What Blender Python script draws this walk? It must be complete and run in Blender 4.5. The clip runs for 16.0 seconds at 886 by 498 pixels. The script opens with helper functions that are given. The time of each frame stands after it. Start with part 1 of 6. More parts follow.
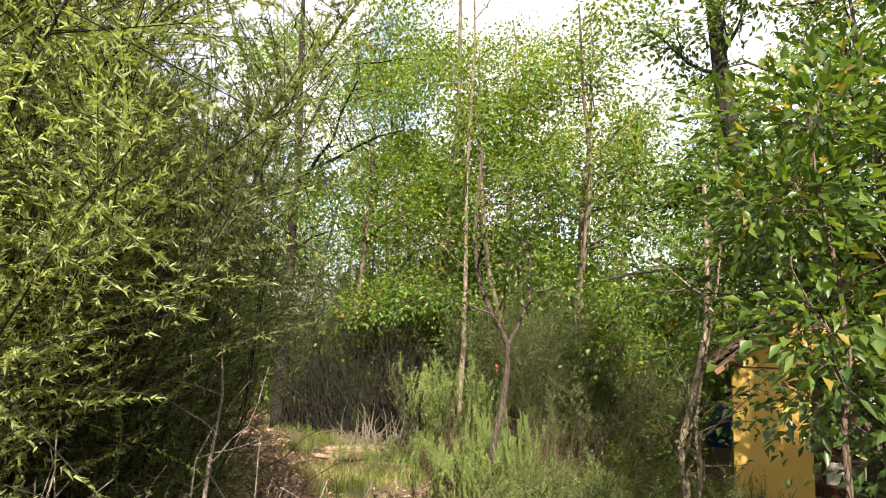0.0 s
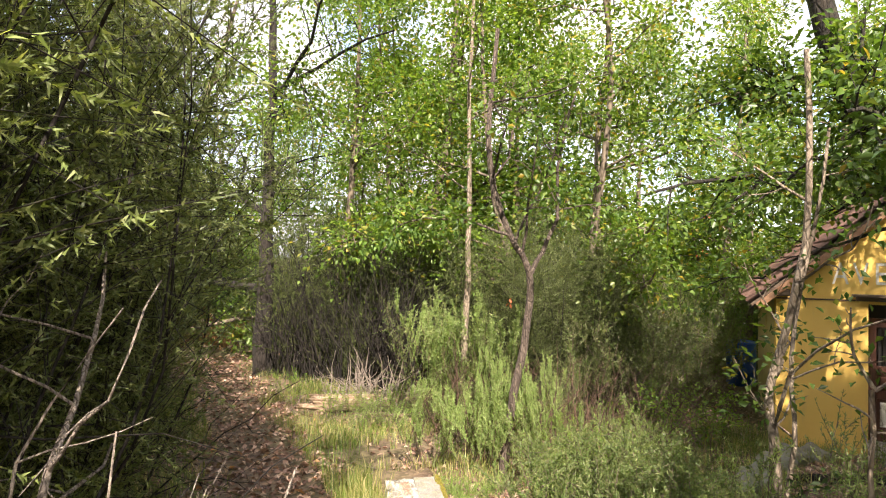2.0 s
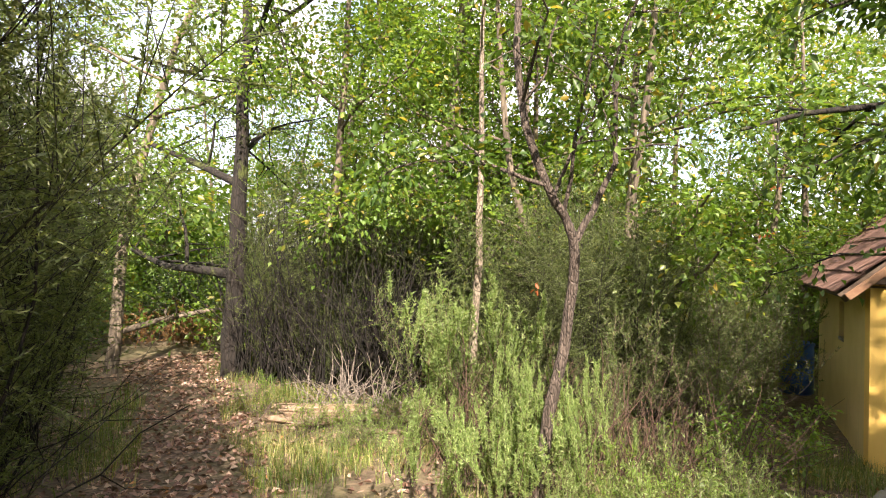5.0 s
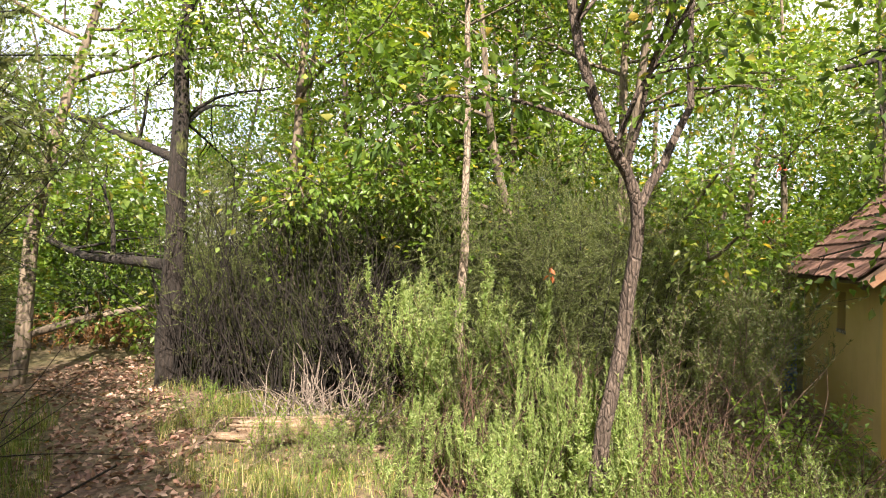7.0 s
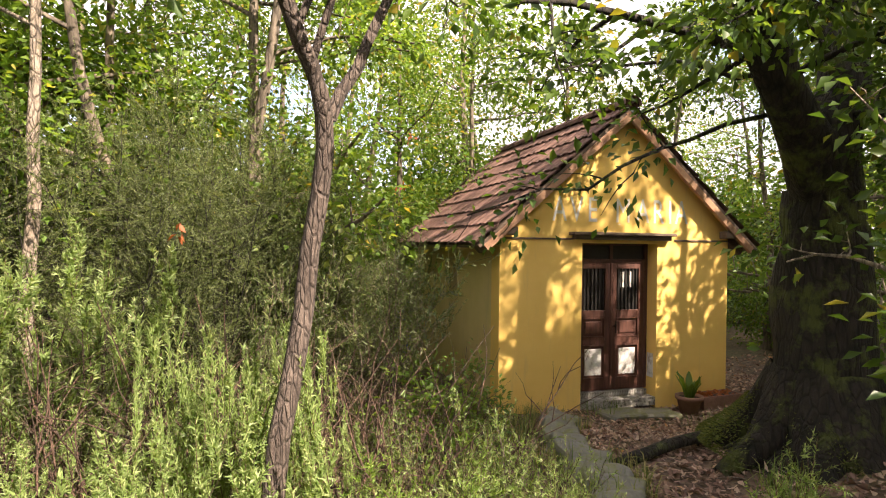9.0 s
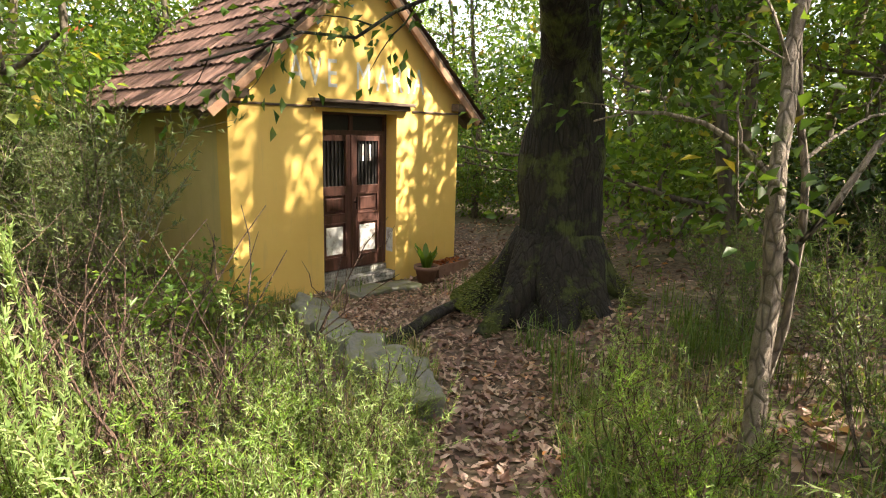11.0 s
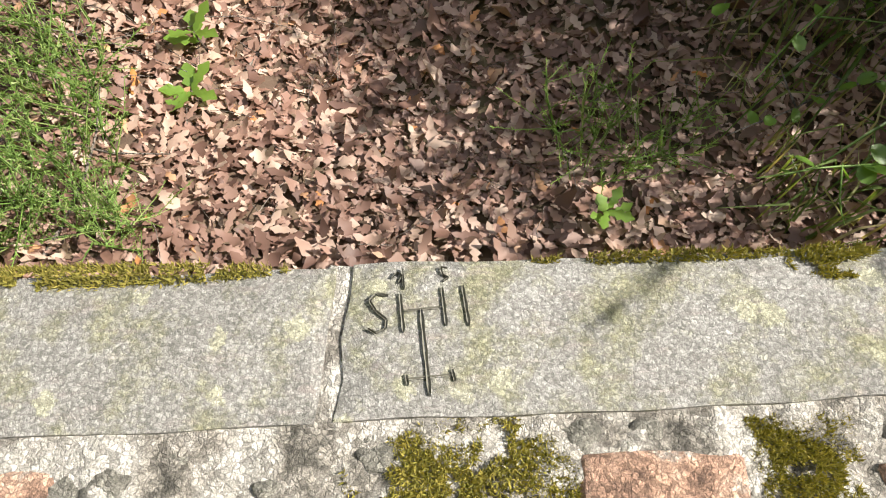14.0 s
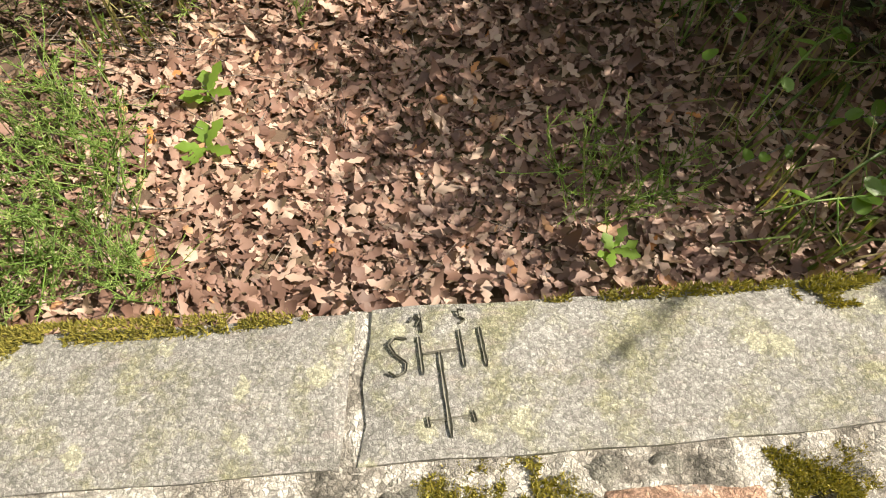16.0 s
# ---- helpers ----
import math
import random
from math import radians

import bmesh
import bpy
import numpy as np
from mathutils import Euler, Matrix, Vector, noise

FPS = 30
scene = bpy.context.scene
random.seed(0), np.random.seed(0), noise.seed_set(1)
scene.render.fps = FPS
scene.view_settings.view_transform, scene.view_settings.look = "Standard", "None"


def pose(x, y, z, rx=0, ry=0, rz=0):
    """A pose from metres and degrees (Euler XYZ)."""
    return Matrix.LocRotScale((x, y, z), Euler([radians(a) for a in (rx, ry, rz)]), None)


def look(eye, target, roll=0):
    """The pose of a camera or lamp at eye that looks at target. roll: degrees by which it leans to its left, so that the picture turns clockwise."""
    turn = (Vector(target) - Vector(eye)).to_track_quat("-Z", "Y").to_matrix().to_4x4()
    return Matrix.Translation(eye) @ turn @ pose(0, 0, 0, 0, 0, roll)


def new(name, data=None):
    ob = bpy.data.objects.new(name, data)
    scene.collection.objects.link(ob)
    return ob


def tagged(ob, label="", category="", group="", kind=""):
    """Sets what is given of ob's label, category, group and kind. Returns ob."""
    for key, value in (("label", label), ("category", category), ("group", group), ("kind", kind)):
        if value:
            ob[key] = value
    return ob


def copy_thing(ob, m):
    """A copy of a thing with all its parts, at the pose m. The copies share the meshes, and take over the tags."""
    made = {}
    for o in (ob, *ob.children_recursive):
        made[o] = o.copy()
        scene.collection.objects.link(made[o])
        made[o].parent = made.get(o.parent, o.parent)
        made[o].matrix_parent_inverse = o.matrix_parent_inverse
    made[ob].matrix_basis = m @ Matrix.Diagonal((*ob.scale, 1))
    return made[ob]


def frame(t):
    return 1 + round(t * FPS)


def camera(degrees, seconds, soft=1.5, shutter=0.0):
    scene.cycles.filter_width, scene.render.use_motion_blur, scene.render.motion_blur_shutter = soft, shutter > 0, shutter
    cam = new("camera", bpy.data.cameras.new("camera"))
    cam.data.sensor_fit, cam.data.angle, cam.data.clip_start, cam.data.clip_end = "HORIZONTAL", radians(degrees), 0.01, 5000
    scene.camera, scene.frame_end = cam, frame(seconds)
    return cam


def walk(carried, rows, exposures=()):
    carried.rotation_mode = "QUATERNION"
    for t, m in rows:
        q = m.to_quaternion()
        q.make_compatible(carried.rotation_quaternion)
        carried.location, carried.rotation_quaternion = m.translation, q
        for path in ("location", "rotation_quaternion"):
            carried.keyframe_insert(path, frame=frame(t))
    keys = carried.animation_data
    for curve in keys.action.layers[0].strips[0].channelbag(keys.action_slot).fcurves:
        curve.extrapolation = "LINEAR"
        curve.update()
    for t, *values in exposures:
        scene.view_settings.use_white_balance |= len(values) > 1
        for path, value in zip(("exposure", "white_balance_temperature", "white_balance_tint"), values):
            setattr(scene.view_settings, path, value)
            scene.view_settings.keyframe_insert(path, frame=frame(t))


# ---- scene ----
cam = camera(74.5, 16.0, 1.1)
PATH = [
    (0, (-0.12, 1.13, 1.044), (-0.991, 2.918, 1.261), 1.6),
    (0.5, (-0.294, 1.501, 1.006), (-1.159, 3.294, 1.196), 1.3),
    (1, (-0.411, 1.785, 0.951), (-1.248, 3.597, 1.074), 0.6),
    (1.5, (-0.681, 2.099, 0.892), (-1.532, 3.907, 0.973), 0.6),
    (2, (-0.89, 2.362, 0.825), (-1.734, 4.175, 0.853), 0.7),
    (2.5, (-0.983, 2.73, 0.755), (-1.818, 4.547, 0.773), 1.0),
    (3, (-1.187, 2.975, 0.693), (-2.015, 4.796, 0.71), 1.2),
    (3.5, (-1.319, 3.26, 0.679), (-2.142, 5.083, 0.692), 0.9),
    (4, (-1.369, 3.584, 0.662), (-2.212, 5.398, 0.673), 0.7),
    (4.2, (-1.399, 3.706, 0.642), (-2.259, 5.511, 0.651), 0.8),
    (6.3, (-2.285, 4.278, 0.406), (-3.117, 6.097, 0.446), 2.1),
    (6.5, (-2.369, 4.372, 0.385), (-3.183, 6.198, 0.425), 1.9),
    (7, (-2.516, 4.745, 0.375), (-3.187, 6.629, 0.4), 1.2),
    (7.5, (-2.622, 4.999, 0.297), (-3.047, 6.954, 0.319), 1.1),
    (8, (-2.803, 5.277, 0.281), (-2.96, 7.27, 0.288), 0.2),
    (8.5, (-2.812, 5.597, 0.21), (-2.598, 7.585, 0.214), 0.2),
    (9, (-2.826, 5.783, 0.19), (-2.226, 7.69, 0.176), 0.7),
    (9.2, (-2.857, 5.869, 0.213), (-2.114, 7.726, 0.195), 0.9),
    (11.3, (-2.849, 6.623, 0.009), (-1.386, 7.874, -0.536), 1.4),
    (11.5, (-2.918, 6.617, -0.032), (-1.459, 7.809, -0.703), 0.7),
    (12, (-3.047, 6.518, -0.148), (-1.659, 7.581, -1.12), 0.1),
    (12.4, (-3.116, 6.507, -0.288), (-1.815, 7.445, -1.482), 0.2),
    (12.5, (-3.11, 6.485, -0.297), (-1.859, 7.395, -1.565), -0.7),
    (12.7, (-3.111, 6.488, -0.358), (-1.927, 7.327, -1.734), -0.8),
    (13, (-3.112, 6.491, -0.404), (-2.052, 7.2, -1.944), 0.1),
    (13.5, (-3.1, 6.497, -0.428), (-2.222, 7.013, -2.149), 2.4),
    (14, (-3.088, 6.509, -0.437), (-2.335, 6.906, -2.247), 4.1),
    (14.5, (-3.084, 6.514, -0.442), (-2.356, 6.878, -2.269), 4.8),
    (15, (-3.111, 6.519, -0.448), (-2.339, 6.933, -2.246), 3.7),
    (15.5, (-3.115, 6.522, -0.44), (-2.31, 6.955, -2.219), 2.5),
    (16, (-3.109, 6.526, -0.41), (-2.247, 6.984, -2.156), 2.0),
]
EXPOSURES = [(0.0, 1.5, 6850, 12), (2.5, 1.85, 6650, 17), (7.0, 1.9, 6750, 18), (9.0, 1.87, 6900, 21), (11.5, 2.3, 6450, 12), (12.5, 1.9, 6150, 12), (13.0, 1.45, 5950, 12), (14.5, 1.15, 6000, 10), (16.0, 1.15, 6500, 10)]
walk(cam, [(t, look(eye, target, roll)) for t, eye, target, roll in PATH], EXPOSURES)

# ---- world, sun, exposure ----
SUN_DIR = Vector((0.42, -0.74, 0.80)).normalized()
world = bpy.data.worlds.new("world")
scene.world = world
world.use_nodes = True
wn = world.node_tree
sky = wn.nodes.new("ShaderNodeTexSky")
sky.sky_type = "NISHITA"
sky.sun_disc = False
sky.sun_elevation = math.asin(SUN_DIR.z)
sky.sun_rotation = math.atan2(SUN_DIR.x, SUN_DIR.y)
sky.air_density, sky.dust_density = 1.0, 2.0
wn.nodes["Background"].inputs["Strength"].default_value = 0.15
# bright broken cloud over the blue
cl = wn.nodes.new("ShaderNodeTexNoise")
cl.inputs["Scale"].default_value, cl.inputs["Detail"].default_value, cl.inputs["Roughness"].default_value = 2.2, 6, 0.6
wn.links.new(wn.nodes.new("ShaderNodeTexCoord").outputs["Generated"], cl.inputs["Vector"])
cr = wn.nodes.new("ShaderNodeValToRGB")
cr.color_ramp.elements[0].position, cr.color_ramp.elements[1].position = 0.36, 0.52
wn.links.new(cl.outputs[0], cr.inputs[0])
cm = wn.nodes.new("ShaderNodeMix")
cm.data_type = "RGBA"
wn.links.new(cr.outputs[0], cm.inputs[0])
wn.links.new(sky.outputs[0], cm.inputs[6])
cm.inputs[7].default_value = (3.5, 3.38, 3.42, 1)
wn.links.new(cm.outputs[2], wn.nodes["Background"].inputs["Color"])
sun = new("sun", bpy.data.lights.new("sun", "SUN"))
sun.data.energy, sun.data.angle, sun.data.color = 4.8, radians(0.6), (1.0, 0.90, 0.74)
sun.matrix_world = look(SUN_DIR * 60, (0, 0, 0))


# ---- materials ----
def mat(name):
    m = bpy.data.materials.new(name)
    m.use_nodes = True
    return m, m.node_tree.nodes, m.node_tree.links, m.node_tree.nodes["Principled BSDF"]


def noise_tex(n, l, scale, detail=5, rough=0.6, coord=None):
    t = n.new("ShaderNodeTexNoise")
    t.inputs["Scale"].default_value, t.inputs["Detail"].default_value, t.inputs["Roughness"].default_value = scale, detail, rough
    if coord is not None:
        l.new(coord, t.inputs["Vector"])
    return t


def ramp(n, l, src, stops):
    r = n.new("ShaderNodeValToRGB")
    while len(r.color_ramp.elements) < len(stops):
        r.color_ramp.elements.new(0.5)
    for e, (p, c) in zip(r.color_ramp.elements, stops):
        e.position, e.color = p, (*c, 1)
    l.new(src, r.inputs[0])
    return r


def mixc(n, l, fac, a, b, mode="MIX"):
    x = n.new("ShaderNodeMix")
    x.data_type, x.blend_type = "RGBA", mode
    for src, sock in ((fac, x.inputs[0]), (a, x.inputs[6]), (b, x.inputs[7])):
        if isinstance(src, (int, float)):
            sock.default_value = src
        elif isinstance(src, tuple):
            sock.default_value = (*src, 1)
        else:
            l.new(src, sock)
    return x.outputs[2]


def bump(n, l, height, strength, dist, bsdf):
    b = n.new("ShaderNodeBump")
    b.inputs["Strength"].default_value, b.inputs["Distance"].default_value = strength, dist
    l.new(height, b.inputs["Height"])
    l.new(b.outputs[0], bsdf.inputs["Normal"])


def leaf_mat(name, stops, translucent=0.45, rough=0.38, spots=None):
    """Leaf blade: colour varies from leaf to leaf, light comes through."""
    m, n, l, b = mat(name)
    g = n.new("ShaderNodeNewGeometry")
    r = ramp(n, l, g.outputs["Random Per Island"], stops)
    co = n.new("ShaderNodeTexCoord").outputs["Object"]
    t = noise_tex(n, l, 1.3, 2, 0.5, co)
    fac = n.new("ShaderNodeMapRange")
    fac.inputs[1].default_value, fac.inputs[2].default_value = 0.35, 0.7
    fac.inputs[3].default_value, fac.inputs[4].default_value = 0.75, 1.2
    l.new(t.outputs[0], fac.inputs[0])
    col = mixc(n, l, 1.0, r.outputs[0], fac.outputs[0], "MULTIPLY")
    l.new(col, b.inputs["Base Color"])
    b.inputs["Roughness"].default_value = rough
    b.inputs["Specular IOR Level"].default_value = 0.5
    tr = n.new("ShaderNodeBsdfTranslucent")
    l.new(mixc(n, l, 1.0, col, (1.5, 1.45, 0.6), "MULTIPLY"), tr.inputs["Color"])
    mx = n.new("ShaderNodeMixShader")
    mx.inputs[0].default_value = translucent
    l.new(b.outputs[0], mx.inputs[1])
    l.new(tr.outputs[0], mx.inputs[2])
    l.new(mx.outputs[0], n["Material Output"].inputs["Surface"])
    return m


def bark_mat(name, dark, light, scale=9.0, moss=0.0, stretch=0.25):
    m, n, l, b = mat(name)
    co = n.new("ShaderNodeTexCoord").outputs["Object"]
    mp = n.new("ShaderNodeMapping")
    mp.inputs["Scale"].default_value = (1, 1, stretch)
    l.new(co, mp.inputs[0])
    t = noise_tex(n, l, scale, 7, 0.65, mp.outputs[0])
    v = n.new("ShaderNodeTexVoronoi")
    v.feature = "DISTANCE_TO_EDGE"
    v.inputs["Scale"].default_value = scale * 1.8
    l.new(mp.outputs[0], v.inputs["Vector"])
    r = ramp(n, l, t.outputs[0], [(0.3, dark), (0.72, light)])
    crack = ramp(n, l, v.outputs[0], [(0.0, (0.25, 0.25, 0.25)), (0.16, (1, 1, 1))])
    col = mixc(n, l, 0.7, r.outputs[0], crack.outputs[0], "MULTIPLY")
    if moss:
        t2 = noise_tex(n, l, 2.6, 6, 0.7, co)
        mk = ramp(n, l, t2.outputs[0], [(0.62 - moss * 0.3, (0, 0, 0)), (0.72 - moss * 0.3, (1, 1, 1))])
        col = mixc(n, l, mk.outputs[0], col, (0.07, 0.085, 0.018))
    l.new(col, b.inputs["Base Color"])
    b.inputs["Roughness"].default_value = 0.9
    h = mixc(n, l, 0.5, t.outputs[0], crack.outputs[0], "MULTIPLY")
    bump(n, l, h, 1.0, 0.05, b)
    return m


M = {}
# near-black because the crown's shade on the old oak is in the colour
M["bark_oak_shaded"] = bark_mat("bark_oak_shaded", (0.006, 0.005, 0.004), (0.040, 0.031, 0.023), 10.0, 0.35)
M["bark_thin"] = bark_mat("bark_thin", (0.05, 0.036, 0.028), (0.20, 0.155, 0.125), 26.0)
M["bark_pale"] = bark_mat("bark_pale", (0.15, 0.115, 0.08), (0.40, 0.33, 0.255), 14.0, 0.15, 0.4)
# woodland shade put into the bark colour: dark oak, heath stems, twig thicket
M["bark_shaded"] = bark_mat("bark_shaded", (0.009, 0.007, 0.006), (0.036, 0.027, 0.021), 12.0, 0.2)
M["bark_far"] = bark_mat("bark_far", (0.09, 0.07, 0.05), (0.26, 0.21, 0.155), 6.0)
M["twig"] = bark_mat("twig", (0.10, 0.07, 0.05), (0.28, 0.21, 0.16), 30.0)
M["twig_dead"] = bark_mat("twig_dead", (0.20, 0.16, 0.13), (0.46, 0.39, 0.33), 30.0)
M["leaf_oak"] = leaf_mat("leaf_oak", [(0, (0.045, 0.095, 0.018)), (0.5, (0.075, 0.14, 0.026)), (0.93, (0.13, 0.20, 0.035)), (1.0, (0.30, 0.22, 0.04))])
M["leaf_light"] = leaf_mat("leaf_light", [(0, (0.08, 0.155, 0.026)), (0.5, (0.13, 0.225, 0.038)), (0.9, (0.20, 0.29, 0.055)), (1.0, (0.36, 0.30, 0.06))], 0.5)
M["leaf_yellowish"] = leaf_mat("leaf_yellowish", [(0, (0.10, 0.19, 0.03)), (0.6, (0.16, 0.25, 0.05)), (0.93, (0.24, 0.28, 0.06)), (1.0, (0.40, 0.28, 0.05))], 0.5)
M["leaf_dark"] = leaf_mat("leaf_dark", [(0, (0.025, 0.055, 0.013)), (0.6, (0.045, 0.085, 0.02)), (1.0, (0.09, 0.13, 0.03))], 0.3, 0.35)
M["heath"] = leaf_mat("heath", [(0, (0.08, 0.13, 0.034)), (0.6, (0.135, 0.20, 0.058)), (1.0, (0.25, 0.28, 0.11))], 0.4, 0.5)
# the same heath in two tones, coloured for shade and for sunlight
M["heath_shaded"] = leaf_mat("heath_shaded", [(0, (0.075, 0.105, 0.034)), (0.6, (0.125, 0.165, 0.054)), (1.0, (0.22, 0.25, 0.10))], 0.4, 0.5)
M["heath_sunlit"] = leaf_mat("heath_sunlit", [(0, (0.16, 0.22, 0.065)), (0.6, (0.27, 0.34, 0.12)), (1.0, (0.42, 0.47, 0.22))], 0.5, 0.5)
M["spire"] = leaf_mat("spire", [(0, (0.15, 0.23, 0.065)), (0.6, (0.24, 0.34, 0.11)), (1.0, (0.38, 0.44, 0.19))], 0.42, 0.5)
M["grass"] = leaf_mat("grass", [(0, (0.10, 0.155, 0.03)), (0.5, (0.17, 0.22, 0.05)), (0.75, (0.34, 0.31, 0.12)), (1.0, (0.50, 0.42, 0.22))], 0.35, 0.55)
M["grass_green"] = leaf_mat("grass_green", [(0, (0.07, 0.13, 0.02)), (0.7, (0.13, 0.21, 0.035)), (1.0, (0.26, 0.28, 0.08))], 0.4, 0.5)
M["herb"] = leaf_mat("herb", [(0, (0.12, 0.23, 0.035)), (0.6, (0.19, 0.31, 0.05)), (1.0, (0.28, 0.37, 0.08))], 0.45, 0.4)
M["wiry"] = leaf_mat("wiry", [(0, (0.14, 0.24, 0.05)), (0.6, (0.25, 0.38, 0.09)), (1.0, (0.42, 0.50, 0.18))], 0.4, 0.5)
M["dead_leaf"] = leaf_mat("dead_leaf", [(0, (0.12, 0.066, 0.050)), (0.35, (0.24, 0.135, 0.10)), (0.65, (0.37, 0.235, 0.18)), (0.92, (0.52, 0.38, 0.30)), (0.975, (0.48, 0.36, 0.28)), (1.0, (0.52, 0.22, 0.06))], 0.12, 0.6)
M["red_leaf"] = leaf_mat("red_leaf", [(0, (0.28, 0.07, 0.03)), (1.0, (0.45, 0.16, 0.06))], 0.4, 0.6)
M["bracken"] = leaf_mat("bracken", [(0, (0.14, 0.07, 0.03)), (0.6, (0.26, 0.14, 0.06)), (1.0, (0.38, 0.24, 0.10))], 0.35, 0.6)


def ground_mat():
    m, n, l, b = mat("forest_floor")
    co = n.new("ShaderNodeTexCoord").outputs["Object"]
    big = noise_tex(n, l, 0.55, 4, 0.6, co)
    mid = noise_tex(n, l, 6, 6, 0.7, co)
    v = n.new("ShaderNodeTexVoronoi")
    v.inputs["Scale"].default_value = 22
    l.new(co, v.inputs["Vector"])
    litter = ramp(n, l, v.outputs["Color"], [(0.1, (0.05, 0.03, 0.02)), (0.5, (0.14, 0.088, 0.06)), (0.9, (0.28, 0.19, 0.13))])
    soil = ramp(n, l, mid.outputs[0], [(0.3, (0.035, 0.025, 0.018)), (0.7, (0.11, 0.078, 0.052))])
    moss = ramp(n, l, mid.outputs[0], [(0.3, (0.05, 0.065, 0.018)), (0.7, (0.12, 0.13, 0.04))])
    f = ramp(n, l, big.outputs[0], [(0.42, (0, 0, 0)), (0.62, (1, 1, 1))])
    c = mixc(n, l, 0.55, soil.outputs[0], litter.outputs[0])
    c = mixc(n, l, f.outputs[0], c, mixc(n, l, 0.5, moss.outputs[0], c))
    l.new(c, b.inputs["Base Color"])
    b.inputs["Roughness"].default_value = 0.95
    bump(n, l, mixc(n, l, 0.5, mid.outputs[0], v.outputs["Distance"]), 0.8, 0.03, b)
    return m


def plaster_mat(name, a, b2, stain):
    m, n, l, b = mat(name)
    co = n.new("ShaderNodeTexCoord").outputs["Object"]
    t1 = noise_tex(n, l, 1.6, 6, 0.65, co)
    t2 = noise_tex(n, l, 60, 4, 0.6, co)
    mp = n.new("ShaderNodeMapping")
    mp.inputs["Scale"].default_value = (5, 5, 0.6)
    l.new(co, mp.inputs[0])
    streak = noise_tex(n, l, 1.8, 5, 0.7, mp.outputs[0])
    c = ramp(n, l, t1.outputs[0], [(0.3, a), (0.7, b2)]).outputs[0]
    mk = ramp(n, l, streak.outputs[0], [(0.55, (0, 0, 0)), (0.8, (0.55, 0.55, 0.55))])
    c = mixc(n, l, mk.outputs[0], c, stain)
    l.new(c, b.inputs["Base Color"])
    b.inputs["Roughness"].default_value = 0.88
    bump(n, l, mixc(n, l, 0.5, t1.outputs[0], t2.outputs[0]), 0.25, 0.01, b)
    return m


def rough_mat(name, stops, scale=8.0, rough=0.85, bump_s=0.4, dist=0.01, metal=0.0, stretch=(1, 1, 1), rnd=0.0):
    m, n, l, b = mat(name)
    co = n.new("ShaderNodeTexCoord").outputs["Object"]
    mp = n.new("ShaderNodeMapping")
    mp.inputs["Scale"].default_value = stretch
    l.new(co, mp.inputs[0])
    t = noise_tex(n, l, scale, 8, 0.68, mp.outputs[0])
    t2 = noise_tex(n, l, scale * 9, 4, 0.6, mp.outputs[0])
    c = ramp(n, l, t.outputs[0], stops).outputs[0]
    c = mixc(n, l, 0.35, c, ramp(n, l, t2.outputs[0], [(0.3, (0.45, 0.45, 0.45)), (0.7, (1, 1, 1))]).outputs[0], "MULTIPLY")
    if rnd:
        oi = n.new("ShaderNodeObjectInfo")
        c = mixc(n, l, rnd, c, ramp(n, l, oi.outputs["Random"], [(0, (0.45, 0.42, 0.40)), (1, (1.0, 1.0, 1.0))]).outputs[0], "MULTIPLY")
    l.new(c, b.inputs["Base Color"])
    b.inputs["Roughness"].default_value, b.inputs["Metallic"].default_value = rough, metal
    bump(n, l, mixc(n, l, 0.5, t.outputs[0], t2.outputs[0]), bump_s, dist, b)
    return m


M["ground"] = ground_mat()
M["yellow_wall"] = plaster_mat("yellow_plaster", (0.82, 0.53, 0.13), (0.88, 0.60, 0.17), (0.60, 0.42, 0.17))
M["side_wall"] = plaster_mat("faded_plaster", (0.62, 0.47, 0.20), (0.72, 0.56, 0.26), (0.38, 0.34, 0.20))
M["wood"] = rough_mat("brown_varnished_wood", [(0.3, (0.045, 0.018, 0.013)), (0.7, (0.135, 0.056, 0.038))], 5, 0.5, 0.3, 0.004, 0, (6, 6, 0.6))
M["peeled"] = rough_mat("peeled_white_paint", [(0.35, (0.35, 0.28, 0.23)), (0.5, (0.72, 0.70, 0.66)), (0.8, (0.80, 0.78, 0.74))], 9, 0.7)
M["beam"] = rough_mat("weathered_beam", [(0.3, (0.08, 0.055, 0.04)), (0.7, (0.20, 0.14, 0.10))], 6, 0.85, 0.4, 0.008, 0, (1, 5, 5))
M["tile"] = rough_mat("clay_tile", [(0.3, (0.085, 0.048, 0.038)), (0.55, (0.19, 0.10, 0.076)), (0.8, (0.29, 0.19, 0.15))], 5, 0.9, 0.5, 0.01, 0, (1, 1, 1), 0.6)
M["brickedge"] = rough_mat("clay_edge", [(0.3, (0.30, 0.155, 0.09)), (0.7, (0.46, 0.28, 0.17))], 7, 0.9)
M["stone"] = rough_mat("lichened_stone", [(0.25, (0.10, 0.10, 0.085)), (0.45, (0.20, 0.195, 0.165)), (0.58, (0.17, 0.18, 0.08)), (0.7, (0.28, 0.27, 0.225)), (0.85, (0.38, 0.37, 0.32))], 6, 0.92, 0.9, 0.008)
M["mortar"] = rough_mat("old_mortar", [(0.34, (0.08, 0.075, 0.065)), (0.44, (0.30, 0.28, 0.24)), (0.5, (0.50, 0.47, 0.41)), (0.62, (0.68, 0.65, 0.58)), (0.8, (0.74, 0.71, 0.65))], 26, 0.95, 1.0, 0.05)
M["moss"] = leaf_mat("moss", [(0, (0.12, 0.11, 0.016)), (0.5, (0.24, 0.22, 0.035)), (1.0, (0.40, 0.33, 0.07))], 0.2, 0.8)
